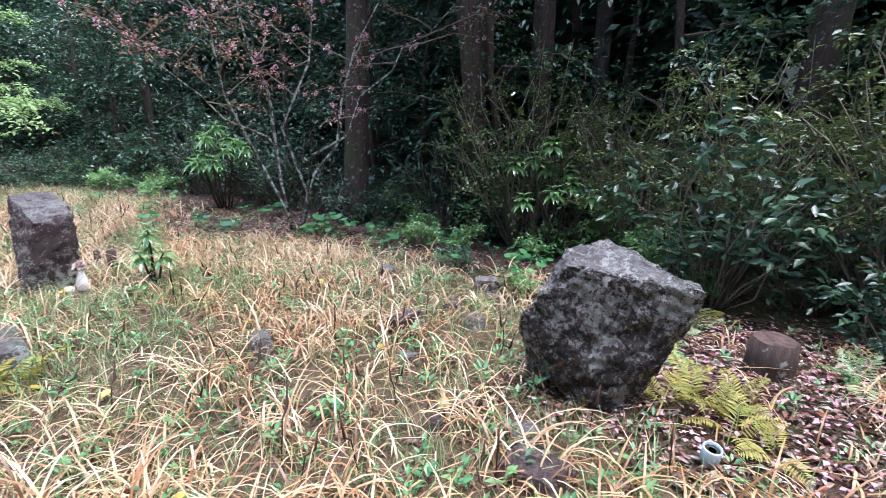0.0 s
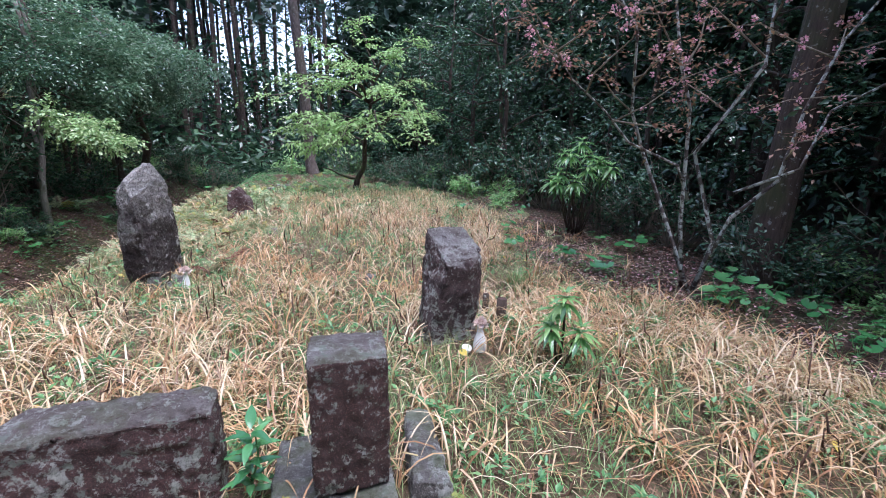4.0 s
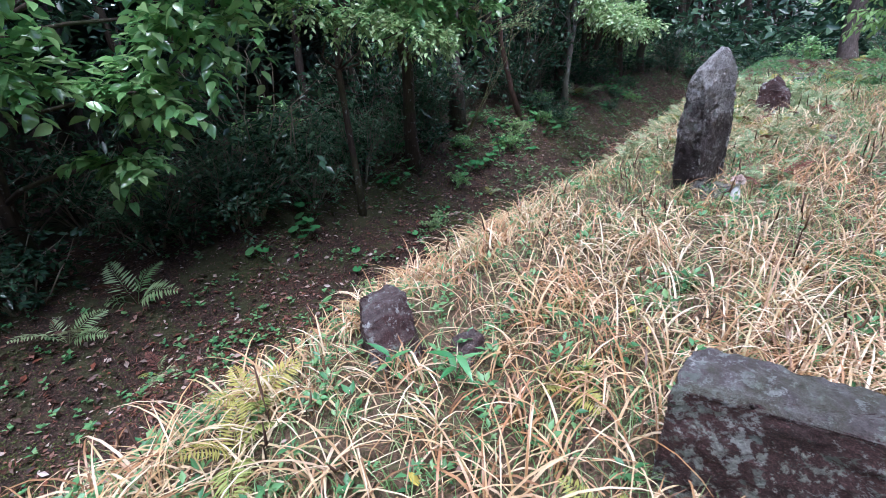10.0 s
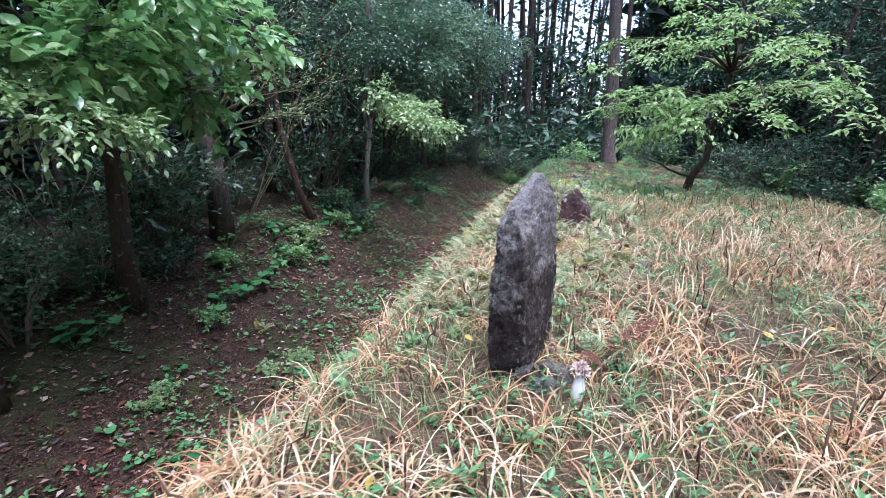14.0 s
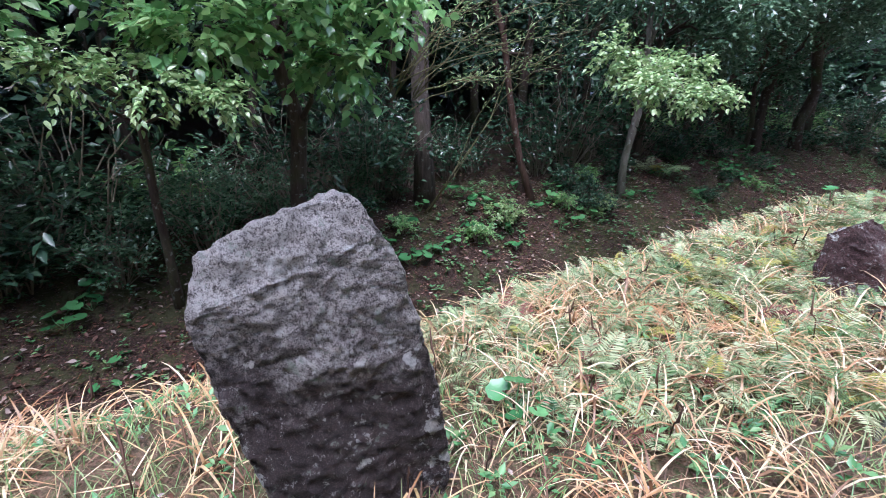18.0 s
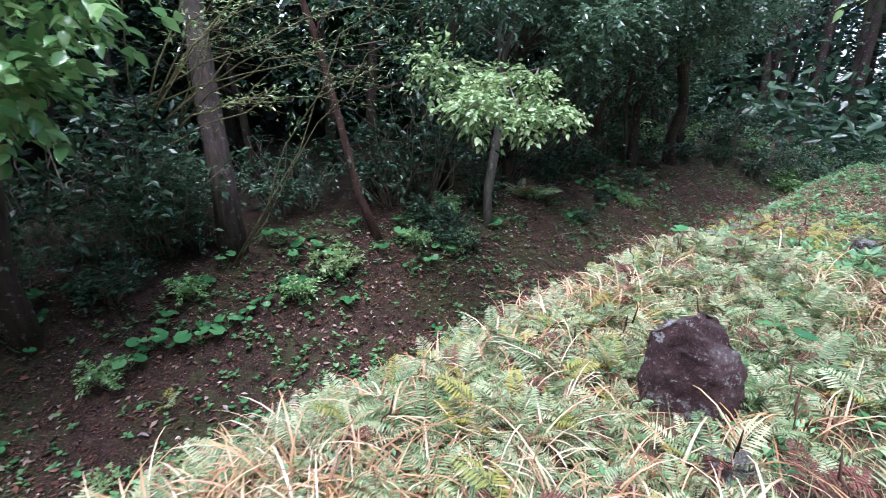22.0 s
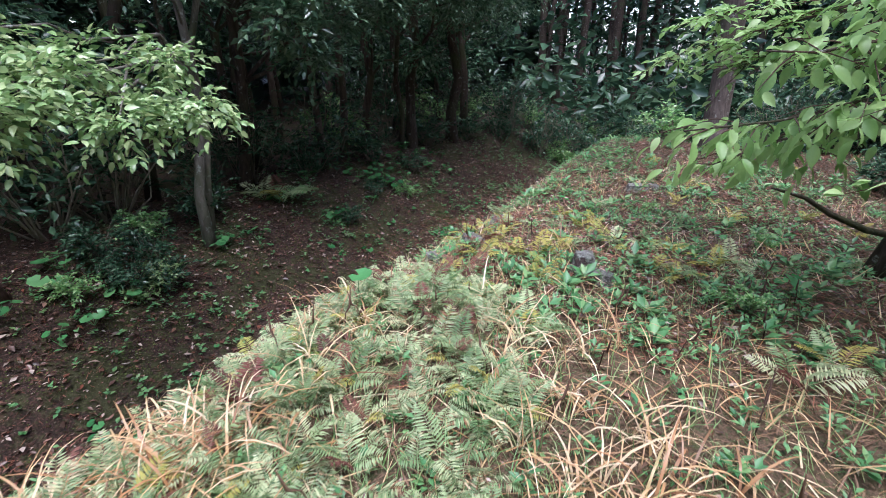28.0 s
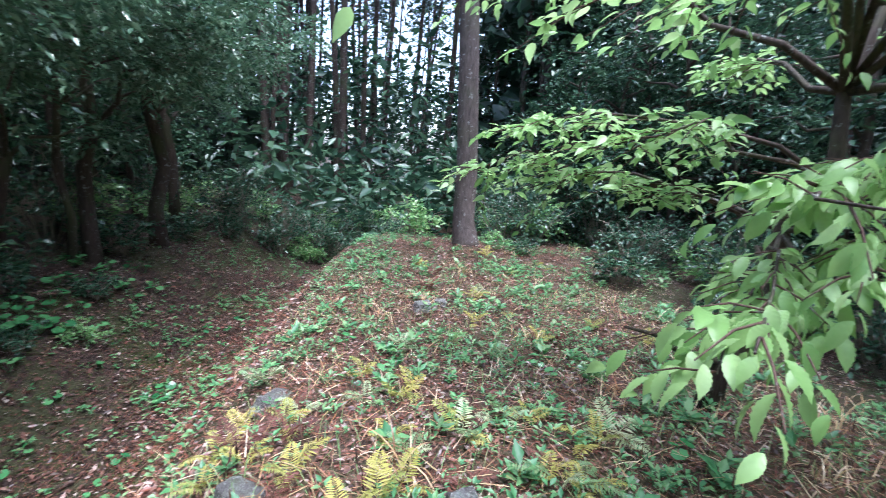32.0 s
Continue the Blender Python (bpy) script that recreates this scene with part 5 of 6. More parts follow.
bank_tree("broadleaf_tree", "shrubby tree with broad wet leaves by the ditch", (-7.0, 3.3), (-6.9, 3.6, 4.6), 0.08, "bark",
          [(-5.6, 4.2, 1.25, 0.55, 40), (-5.8, 4.0, 0.70, 0.4, 20), (-5.9, 3.3, 1.5, 0.7, 44), (-5.5, 4.8, 1.75, 0.7, 44), (-5.5, 5.5, 2.2, 0.8, 46), (-5.6, 3.0, 2.3, 0.8, 44), (-5.9, 4.6, 2.8, 0.9, 44), (-6.2, 2.3, 1.8, 0.8, 36), (-5.0, 4.6, 2.5, 0.6, 34)], "glossy", 0.145, 0.085, 210, True)
bank_tree("pale_leaved_tree", "slender tree with pale sprays hanging over the ditch", (-5.7, 6.7), (-5.9, 6.9, 4.0), 0.05, "bark",
          [(-4.65, 6.8, 1.62, 0.45, 44), (-4.9, 6.3, 1.72, 0.45, 44), (-4.6, 7.25, 1.5, 0.36, 34), (-5.1, 5.8, 1.85, 0.5, 40), (-5.2, 6.9, 2.0, 0.5, 36)], "pale", 0.07, 0.034, 215, True)
bank_tree("pale_leaved_tree", "twin-stemmed tree with pale yellow-green hanging foliage", (-5.58, 14.12), (-5.68, 14.4, 4.8), 0.065, "bark_pale",
          [(-3.95, 12.0, 1.62, 0.5, 52), (-4.25, 12.45, 1.7, 0.5, 50), (-3.65, 11.65, 1.5, 0.36, 34), (-3.6, 12.3, 1.42, 0.36, 34), (-4.3, 11.9, 1.9, 0.45, 40), (-3.5, 12.75, 1.45, 0.36, 36), (-3.9, 12.9, 1.75, 0.4, 36)], "pale", 0.075, 0.038, 220, True)
bank_tree("pale_leaved_tree", "slender tree with dark foliage on the bank", (-5.75, 14.28), (-5.55, 14.8, 5.0), 0.05, "bark_pale",
          [(-4.9, 13.0, 2.9, 0.8, 44), (-4.6, 12.6, 2.7, 0.8, 44), (-5.5, 12.7, 3.4, 0.9, 44), (-5.0, 14.2, 3.2, 0.9, 44), (-5.3, 12.4, 2.1, 0.6, 30)], "evergreen", 0.08, 0.036, 230)
bank_tree("brown_tree", "brown-barked tree on the bank with bare drooping twigs", (-6.35, 10.25), (-6.55, 10.35, 6.0), 0.15, "bark_cedar", [(-6.2, 9.6, 3.6, 0.9, 36), (-6.0, 11.2, 3.8, 0.9, 36)], "evergreen", 0.08, 0.036, 240)
bank_tree("red_barked_tree", "thin leaning tree with reddish bark on the bank", (-5.8, 12.1), (-6.6, 10.9, 5.6), 0.06, "bark_red", [(-6.2, 11.4, 3.6, 0.8, 34), (-5.7, 11.8, 2.9, 0.5, 22)], "evergreen", 0.08, 0.036, 250)
for k, (fx, fy, tx, ty, rad) in enumerate(((-5.6, 21.4, -5.7, 21.5, 0.14), (-5.9, 19.9, -6.2, 20.4, 0.12), (-6.1, 19.7, -5.9, 19.2, 0.06), (-6.2, 17.2, -6.6, 16.8, 0.07), (-6.6, 18.2, -6.3, 18.4, 0.08), (-6.4, 15.6, -6.9, 15.3, 0.07), (-6.9, 14.3, -6.6, 14.6, 0.09), (-6.0, 23.0, -6.2, 23.2, 0.12), (-7.0, 16.3, -7.2, 16.1, 0.1))):
    bank_tree("bank_tree", "slim greyish tree on the bank with dark foliage above", (fx, fy), (tx, ty, 5.2), rad, "bark", [(fx + 0.7, fy + 0.2, 3.2, 1.0, 40), (fx + 0.1, fy - 0.9, 3.6, 1.0, 40), (fx + 0.5, fy + 0.9, 2.6, 0.8, 30), (fx, fy, 4.4, 1.2, 44), (fx + 1.35, fy - 0.3, 2.9, 0.75, 40), (fx + 1.1, fy + 0.5, 3.7, 0.8, 40), (fx + 1.9, fy + 0.1, 3.4, 0.75, 42), (fx + 1.7, fy - 0.7, 4.2, 0.8, 40), (fx + 2.4, fy + 0.5, 4.0, 0.7, 36)], "wet", 0.105, 0.05, 260 + k)

bank_tree("bank_tree", "tree with wet blue-green leaves that hangs over the ditch", (-6.3, 15.4), (-6.0, 15.6, 5.6), 0.09, "bark",
          [(-4.6, 14.9, 2.15, 0.55, 50), (-4.9, 15.7, 1.75, 0.5, 44), (-4.2, 14.9, 2.6, 0.65, 54), (-4.9, 15.2, 2.8, 0.8, 60), (-5.2, 16.5, 2.2, 0.7, 50), (-4.6, 16.4, 3.0, 0.8, 56), (-5.3, 15.4, 3.6, 0.9, 56), (-4.4, 15.7, 3.5, 0.8, 50)], "wet", 0.11, 0.052, 244)
bank_tree("bank_tree", "tree with wet blue-green leaves on the bank", (-6.6, 19.0), (-6.3, 19.2, 6.0), 0.09, "bark",
          [(-5.4, 18.0, 2.4, 0.8, 50), (-5.6, 19.9, 1.8, 0.6, 40), (-5.2, 19.0, 3.0, 0.9, 56), (-4.7, 20.2, 2.9, 0.8, 50), (-4.9, 18.2, 3.6, 0.9, 56), (-4.4, 19.4, 3.9, 0.9, 56), (-5.2, 21.4, 2.7, 0.8, 50), (-4.2, 21.6, 3.4, 0.9, 50)], "wet", 0.12, 0.056, 245)

# bare twigs with yellow-green buds that reach out from the brown tree
r2 = np.random.default_rng(270)
spray_root = root("twiggy_bush", pose(-6.1, 10.1, gz(-6.1, 10.1)), "bare arching twigs with a few yellow-green buds", "shrub")
buds = Buf()
for i in range(20):
    tip = np.array([r2.uniform(0.4, 1.6), r2.uniform(-0.6, 2.6), r2.uniform(1.7, 3.6)])
    pts = limb(r2, (r2.normal() * 0.1, r2.normal() * 0.1, 0.0) if i < 3 else (0.35 + r2.normal() * 0.1, -0.5 + r2.normal() * 0.15, 1.75 + r2.normal() * 0.12), tip, 0.10, 7, 0.02)
    b = Buf()
    tube(b, pts, [0.009 * (1 - 0.12 * k) for k in range(7)], 5, 0, i)
    for j in range(5):
        o = pts[3 + j % 3]
        tube(b, limb(r2, o, o + np.array([r2.uniform(-0.1, 0.4), r2.uniform(0.0, 0.6), r2.uniform(-0.15, 0.25)]), 0.05, 4, 0.03), [0.004, 0.003, 0.0025, 0.0015], 4)
    part("twig", b.mesh("twig", M["twig_green"]), spray_root)
    s, d, ln = grow_twigs(r2, pts, 12, 0.28, 0.4, 0.35)
    sprays(buds, r2, s, d, ln, 4, 0.07, 0.02, 0.0, 0.4)
tagged(part("bud", buds.mesh("bud", M["pale"]), spray_root, "yellow-green buds"), kind="stuff")

# small shrubs on the slopes of the ditch
bits = [(-5.35, 13.25, 0.4, "pale"), (-5.25, 13.0, 0.3, "pale"), (-5.3, 13.3, 0.45, "evergreen"), (-5.7, 12.9, 0.4, "evergreen"), (-5.9, 13.6, 0.5, "glossy"), (-5.5, 12.5, 0.4, "glossy"), (-4.9, 7.4, 0.3, "pale"), (-4.4, 8.4, 0.22, "pale"), (-4.35, 8.9, 0.25, "pale"), (-5.3, 8.7, 0.4, "glossy"), (-5.4, 10.6, 0.45, "glossy"), (-5.1, 16.4, 0.4, "evergreen"), (-5.0, 18.0, 0.4, "glossy"), (0.6, 15.9, 0.25, "glossy"), (0.2, 13.9, 0.3, "glossy"), (-0.6, 16.6, 0.22, "glossy"), (-4.6, 5.6, 0.22, "pale"), (-4.2, 6.3, 0.2, "pale"), (-5.5, 11.2, 0.55, "pale"), (-5.6, 13.4, 0.55, "evergreen"), (-5.4, 13.0, 0.45, "evergreen"), (-6.0, 14.4, 0.7, "evergreen"), (-6.1, 16.5, 0.5, "evergreen"), (-5.3, 17.5, 0.4, "evergreen"),
        (-5.9, 13.0, 0.6, "evergreen"), (-6.0, 8.9, 0.6, "evergreen"), (-6.5, 7.3, 0.8, "evergreen"), (-6.7, 6.3, 0.9, "evergreen"), (-5.8, 9.6, 0.4, "glossy"), (-5.4, 19.0, 0.5, "evergreen"), (3.9, 2.9, 0.35, "evergreen"), (4.4, 1.0, 0.5, "evergreen"),
        (4.6, 4.0, 0.5, "glossy"), (5.0, 3.6, 0.5, "glossy"), (5.7, 2.7, 0.6, "glossy"), (5.6, 1.3, 0.55, "glossy"), (5.2, 2.6, 0.45, "glossy"), (5.4, 4.7, 0.5, "glossy"), (5.0, 0.7, 0.4, "glossy"), (5.9, 3.9, 0.8, "evergreen"), (5.4, 5.5, 0.7, "evergreen"), (4.8, 1.6, 0.35, "glossy"), (5.6, 6.6, 0.6, "evergreen"), (3.8, 10.8, 0.6, "glossy"), (3.6, 12.6, 0.7, "glossy"), (3.4, 14.5, 0.7, "evergreen"), (2.7, 17.0, 0.7, "evergreen"), (2.5, 19.2, 0.8, "evergreen"), (4.2, -0.6, 0.7, "evergreen"), (4.6, -1.8, 0.9, "evergreen"), (3.6, 1.9, 0.3, "glossy"), (-6.4, 3.0, 0.9, "evergreen"), (-6.5, 4.6, 0.8, "evergreen"), (-6.3, 5.4, 1.0, "evergreen"), (-6.2, 2.0, 0.9, "evergreen"), (-6.2, 16.8, 0.9, "evergreen"), (-6.0, 18.4, 0.8, "evergreen"), (-5.9, 20.6, 0.9, "evergreen"), (-5.6, 22.2, 0.8, "evergreen"), (-5.0, 23.2, 0.7, "evergreen"), (-4.2, 24.0, 0.6, "evergreen"), (-3.2, 24.2, 0.6, "glossy"), (-1.2, 22.6, 0.45, "evergreen"), (0.9, 21.4, 0.4, "glossy"), (1.3, 20.6, 0.45, "evergreen")]
small = {key: shrub("small_shrub", "small leafy shrub on the ground under the trees", 1.0, 0.65, 13, 0.11, 0.05, M[key], 280 + k, per=12) for k, key in enumerate(("pale", "evergreen", "glossy"))}
used = set()
for i, (x, y, h, key) in enumerate(bits):
    m = pose(x, y, gz(x, y) - 0.02, 0, 0, i * 77)
    if key not in used:
        used.add(key)
        small[key].matrix_basis = m @ Matrix.Diagonal((h, h, h, 1))
    else:
        copy_thing(small[key], m).scale = (h, h, h)


# low small-leaved shrubs on the far bank, under the broad-leaved trees
low_shrub = shrub("bank_shrub", "low shrub with small dark wet leaves on the ditch bank", 1.5, 0.75, 26, 0.066, 0.038, M["wet"], 295, per=15, low=0.0)
spread_copies(low_shrub, [(-6.15, 7.2), (-6.3, 8.1), (-6.1, 6.2), (-6.3, 5.2), (-6.6, 9.1), (-6.9, 6.7), (-6.8, 10.0), (-7.0, 7.7), (-7.1, 5.6), (-6.6, 4.3)], (0.7, 1.05), 296)
# tall thin olive bushes where the wood comes close to the rock
olive = shrub("olive_shrub", "tall thin shrub with small olive-green leaves", 3.2, 1.1, 44, 0.06, 0.027, M["olive"], 290, per=20)
spread_copies(olive, [(5.1, -0.7), (5.6, 0.6), (5.2, -2.0), (6.1, 1.7), (6.4, -0.9), (6.0, 3.3), (7.0, 0.4), (7.2, 2.4)], (0.8, 1.15), 291)


# ---- ferns ----
def frond(length, pairs, seed):
    """A fern frond along +x: bowed stalk with narrow tapering leaflets in pairs, shortest at foot and tip."""
    r = np.random.default_rng(seed)
    b = Buf()
    t = np.linspace(0, 1, 9)
    bow, sway = r.uniform(0.5, 0.75), r.normal() * 0.06
    stalk = [np.array([length * q * (1 - 0.12 * q), length * sway * q * q, length * (0.8 * q - bow * q * q)]) for q in t]
    tube(b, stalk, [0.003 * (1.05 - 0.8 * q) for q in t], 4, 0, 0, False)
    ps, ds, ls, ws = [], [], [], []
    for q in np.linspace(0.2, 0.98, pairs):
        j = min(7, int(q * 8))
        o = stalk[j] + (stalk[j + 1] - stalk[j]) * (q * 8 - j)
        ax = unit(stalk[j + 1] - stalk[j])
        ln = length * 0.25 * (math.sin(math.pi * min(1.0, q * 0.80 + 0.17)) ** 0.75) * r.uniform(0.85, 1.1) + 0.008
        for sgn in (1, -1):
            ps.append(o)
            ds.append(ax * (0.42 + r.normal() * 0.08) + np.array([0, sgn, -0.05 + r.normal() * 0.12]))
            ls.append(ln)
            ws.append(length * 0.032 + ln * 0.03)
    ps, ds, ls, ws = np.array(ps), unit(np.array(ds)), np.array(ls), np.array(ws)
    leaves(b, ps, ds, np.tile([0.0, 0.0, 1.0], (len(ps), 1)), ls, ws)
    return b


FROND = {key: [frond(0.42, 15, 300 + k).mesh("frond", M[mt]) for k in range(4)] for key, mt in (("green", "fern"), ("yellow", "fern_yellow"), ("dead", "fern_dead"))}
rf = random.Random(31)


def fern(x, y, size, kind, label, fronds=5):
    thing = root("fern", pose(x, y, gz(x, y) - 0.01, 0, 0, rf.uniform(0, 360)), label, "fern", "ferns on the mound")
    for i in range(fronds):
        s = size * rf.uniform(0.8, 1.15)
        key = kind if kind != "green" or rf.random() < 0.8 else rf.choice(("dead", "yellow"))
        part("frond", FROND[key][rf.randrange(4)], thing, m=pose(0, 0, 0, rf.uniform(-22, 22), rf.uniform(-46, 0), i * 360 / fronds + rf.uniform(-25, 25)) @ Matrix.Scale(s, 4))


for i in range(210):
    y = rf.uniform(7.9, 13.2)
    x = float(np.interp(y, EDGE_Y, EDGE_X)) + rf.uniform(0.0, 1.0) ** 1.35 * float(np.interp(y, (7.8, 9, 11, 12, 13.2), (1.3, 1.9, 1.9, 1.7, 1.3))) - 0.12
    if math.hypot(x + 1.17, y - 10.6) < 0.3 or (y < 8.3 and x > -0.6) or (y < 8.2 and x < -1.3):
        continue
    fern(x, y, rf.uniform(0.42, 0.68), "green", "green fern with arching fronds on the mound", 5)
for x, y in ((-1.72, 10.28), (-1.35, 10.1), (-0.75, 10.75), (-0.45, 10.55), (-1.55, 11.0), (-0.55, 11.1), (-1.8, 9.8), (-0.9, 10.95), (-1.0, 9.75), (-1.35, 9.5)):
    fern(x, y, 0.75, "green", "green fern beside a reddish stone", 6)
for x, y in ((-1.72, 10.45), (-0.62, 10.35), (-0.95, 11.35), (-1.95, 11.6), (-2.1, 13.0), (-1.6, 13.4)):
    fern(x, y, 0.7, "dead", "withered reddish-brown fern on the mound", 4)
for x, y, s in ((2.36, 0.40, 0.62), (2.48, 0.30, 0.65), (2.30, 0.10, 0.6), (2.55, 0.10, 0.6), (2.66, 0.35, 0.55), (2.24, -0.06, 0.5), (2.40, 0.20, 0.6), (0.40, 3.22, 0.7), (0.22, 3.16, 0.7), (-0.02, 3.12, 0.6), (-0.28, 3.34, 0.6), (-1.55, 3.85, 0.55), (-2.55, 2.85, 0.7), (-2.75, 3.05, 0.7), (-2.2, 2.6, 0.6), (-1.45, 14.05, 0.7), (-1.7, 13.85, 0.7), (-1.2, 14.3, 0.6), (-1.9, 15.0, 0.6), (-1.25, 3.3, 0.5)):
    fern(x, y, s, "yellow", "yellowed fern low in the grass", 4)
for x, y, s in ((-5.75, 15.6, 1.7), (-5.9, 15.4, 1.3), (-6.0, 3.75, 1.5), (-5.9, 3.1, 1.0), (-5.3, 3.5, 0.6), (-4.9, 9.0, 0.5), (3.2, 0.6, 0.7), (3.5, 0.9, 0.7), (3.8, 0.5, 0.8), (3.3, -0.4, 0.7), (-0.95, 7.35, 0.9), (-1.05, 7.1, 0.7), (0.35, 13.0, 0.8), (0.6, 13.3, 0.7), (-0.3, 14.3, 0.8), (-0.5, 15.0, 0.6), (0.2, 14.8, 0.7), (-0.2, 16.2, 0.6), (-1.1, 16.4, 0.5), (3.6, 8.3, 0.7), (4.0, 10.0, 0.8)):
    fern(x, y, s, "green", "single green fern with arching fronds", 5)
# the closed cover of ferns between them
fm = Buf()
fr = [frond(0.38, 14, 310 + k) for k in range(2)]
for i in range(900):
    y = rf.uniform(7.6, 12.9)
    x = float(np.interp(y, EDGE_Y, EDGE_X)) + (rf.uniform(0.0, 1.0) ** 1.3 * float(np.interp(y, (7.6, 9, 11, 12, 12.7), (1.2, 1.9, 1.9, 1.7, 1.4))) - 0.15)
    if math.hypot(x + 1.17, y - 10.6) < 0.26 or (y < 8.2 and x > -1.3) or (abs(x + 1.66) < 0.3 and y < 7.7):
        continue
    src = fr[i % 2]
    m = np.array(pose(x, y, gz(x, y), rf.uniform(-25, 25), rf.uniform(-50, 0), rf.uniform(0, 360)) @ Matrix.Scale(rf.uniform(0.42, 0.7), 4))
    v = np.concatenate(src.v)
    fm.add(v @ m[:3, :3].T + m[:3, 3], np.concatenate(src.f))
tagged(new("fern_cover", fm.mesh("fern_cover", M["fern_mass"])), "close cover of green fern fronds on the mound", "ferns", kind="stuff")


# ---- round-leaved plants ----
def round_leaf(seed):
    """A kidney-shaped glossy leaf, dished, with a notch where the stalk meets it."""
    r = np.random.default_rng(seed)
    b, k = Buf(), 14
    v = [(0, 0, 0)]
    for j in range(k):
        a = math.pi + 0.28 + (2 * math.pi - 0.56) * j / (k - 1)
        q = 1.0 + 0.06 * math.sin(7 * a) + r.normal() * 0.02
        v.append((q * math.cos(a) * 0.92 + 0.18, q * math.sin(a), 0.16 * q * q + r.normal() * 0.02))
    b.add(np.array(v) * 0.5, [[0, j, j + 1] for j in range(1, k)])
    return b


RLEAF = [round_leaf(400 + k).mesh("leaf", M["round"]) for k in range(3)]
rstalk = Buf()
tube(rstalk, [(0, 0, 0), (0.15, 0, 0.6), (0, 0, 1)], [0.022, 0.018, 0.014], 5, 0, 0, False)
RSTALK = rstalk.mesh("stalk", M["weed"])


def round_plant(x, y, size, count, tall=0.12, label="clump of round glossy green leaves on the ground"):
    thing = root("round_leaved_plant", pose(x, y, gz(x, y) - 0.005, 0, 0, rf.uniform(0, 360)), label, "plant", "round-leaved plants")
    for i in range(count):
        a = i * 2.4 + rf.uniform(-0.4, 0.4)
        q = size * (0.25 + 0.55 * math.sqrt(i / max(1, count - 1))) if count > 1 else 0.0
        h = tall * rf.uniform(0.6, 1.2)
        px, py = q * math.cos(a), q * math.sin(a)
        lf = part("leaf", RLEAF[i % 3], thing, m=pose(px, py, h, rf.uniform(-22, 22), rf.uniform(-5, 28), math.degrees(a)) @ Matrix.Scale(size * rf.uniform(0.55, 0.95), 4))
        d = Vector((px, py, h)) - Vector((0, 0, 0))
        part("stalk", RSTALK, thing, m=d.to_track_quat("Z", "Y").to_matrix().to_4x4() @ Matrix.Diagonal((0.16, 0.16, d.length, 1)))


for i in range(125):
    y = rf.uniform(5.0, 20.5)
    u = rf.uniform(1.5, 3.7) if i % 3 else rf.uniform(2.9, 3.9)
    x = float(np.interp(y, EDGE_Y, EDGE_X)) - u
    near_top = u > 2.8
    round_plant(x, y, rf.uniform(0.12, 0.20) if near_top else rf.uniform(0.08, 0.15), rf.randint(4, 6) if near_top else rf.randint(1, 4), 0.14 if near_top else 0.07)
for i in range(66):
    y = rf.uniform(1.4, 10.5)
    x = float(np.interp(y, (1, 3, 5, 6, 10), (3.3, 3.8, 3.6, 2.7, 2.9))) + rf.uniform(-0.2, 1.9)
    if 5.2 < y < 10 and x < 4.7:
        continue
    round_plant(x, y, rf.uniform(0.11, 0.17), rf.randint(4, 7), 0.17)
for i in range(72):
    y = rf.uniform(5.0, 20.0)
    round_plant(float(np.interp(y, EDGE_Y, EDGE_X)) - rf.uniform(0.7, 3.4), y, rf.uniform(0.07, 0.12), rf.randint(1, 3), 0.05)
for i in range(28):
    round_plant(rf.uniform(-2.3, 1.5), rf.uniform(14.2, 20), rf.uniform(0.07, 0.11), rf.randint(2, 4), 0.06)
round_plant(-2.05, 12.62, 0.20, 1, 0.30, "single tall round leaf at the edge of the ditch")
round_plant(-1.0, 11.2, 0.15, 2, 0.28, "two pale round leaves standing above ferns")
round_plant(-1.53, 7.86, 0.15, 5, 0.17, "round glossy leaves beside the standing stone")
for x, y, size, count in ((4.17, 10.5, 0.13, 4), (2.86, 8.4, 0.14, 4), (2.95, 8.05, 0.12, 3), (2.49, 7.3, 0.13, 5), (4.39, 8.1, 0.15, 5), (4.3, 7.7, 0.08, 2), (3.13, 7.0, 0.15, 5), (3.16, 6.6, 0.17, 3), (3.4, 6.5, 0.15, 3), (3.23, 6.1, 0.15, 2),
                           (4.65, 7.6, 0.16, 6), (4.9, 7.7, 0.13, 3), (5.26, 8.0, 0.13, 3), (4.56, 6.0, 0.16, 5), (3.95, 5.3, 0.17, 6), (4.2, 5.5, 0.17, 6), (4.4, 5.2, 0.16, 6), (2.9, 7.6, 0.07, 1), (3.7, 7.1, 0.08, 1)):
    round_plant(x, y, size * 1.3, count, 0.19)

# ---- grass, weeds and litter ----
rg = np.random.default_rng(50)
BLOCKS = [(1.05, 4.6, 0.13), (0.95, 4.66, 0.08), (1.0, 4.45, 0.1), (1.4, 5.1, 0.06), (0.05, 3.56, 0.22), (-0.12, 3.66, 0.2), (0.12, 3.8, 0.15), (0.38, 3.56, 0.1), (0.42, 3.76, 0.1), (0.44, 3.95, 0.1), (0.92, 5.05, 0.24), (1.04, 4.67, 0.1), (1.0, 4.55, 0.08), (-0.91, 3.38, 0.07), (2.05, 0.16, 0.09), (-1.24, 6.7, 0.07), (-1.62, 7.24, 0.18), (-1.64, 6.95, 0.18), (-1.17, 10.6, 0.19), (2.34, 0.86, 0.28), (2.38, 0.68, 0.26), (-2.45, 3.70, 0.15), (-1.08, 3.7, 0.15), (-0.9, 3.7, 0.14), (-0.72, 3.71, 0.14), (-0.55, 3.73, 0.13)]


def free(x, y):
    ok = np.ones(len(x), bool)
    for bx, by, br in BLOCKS:
        ok &= np.hypot(x - bx, y - by) > br
    return ok


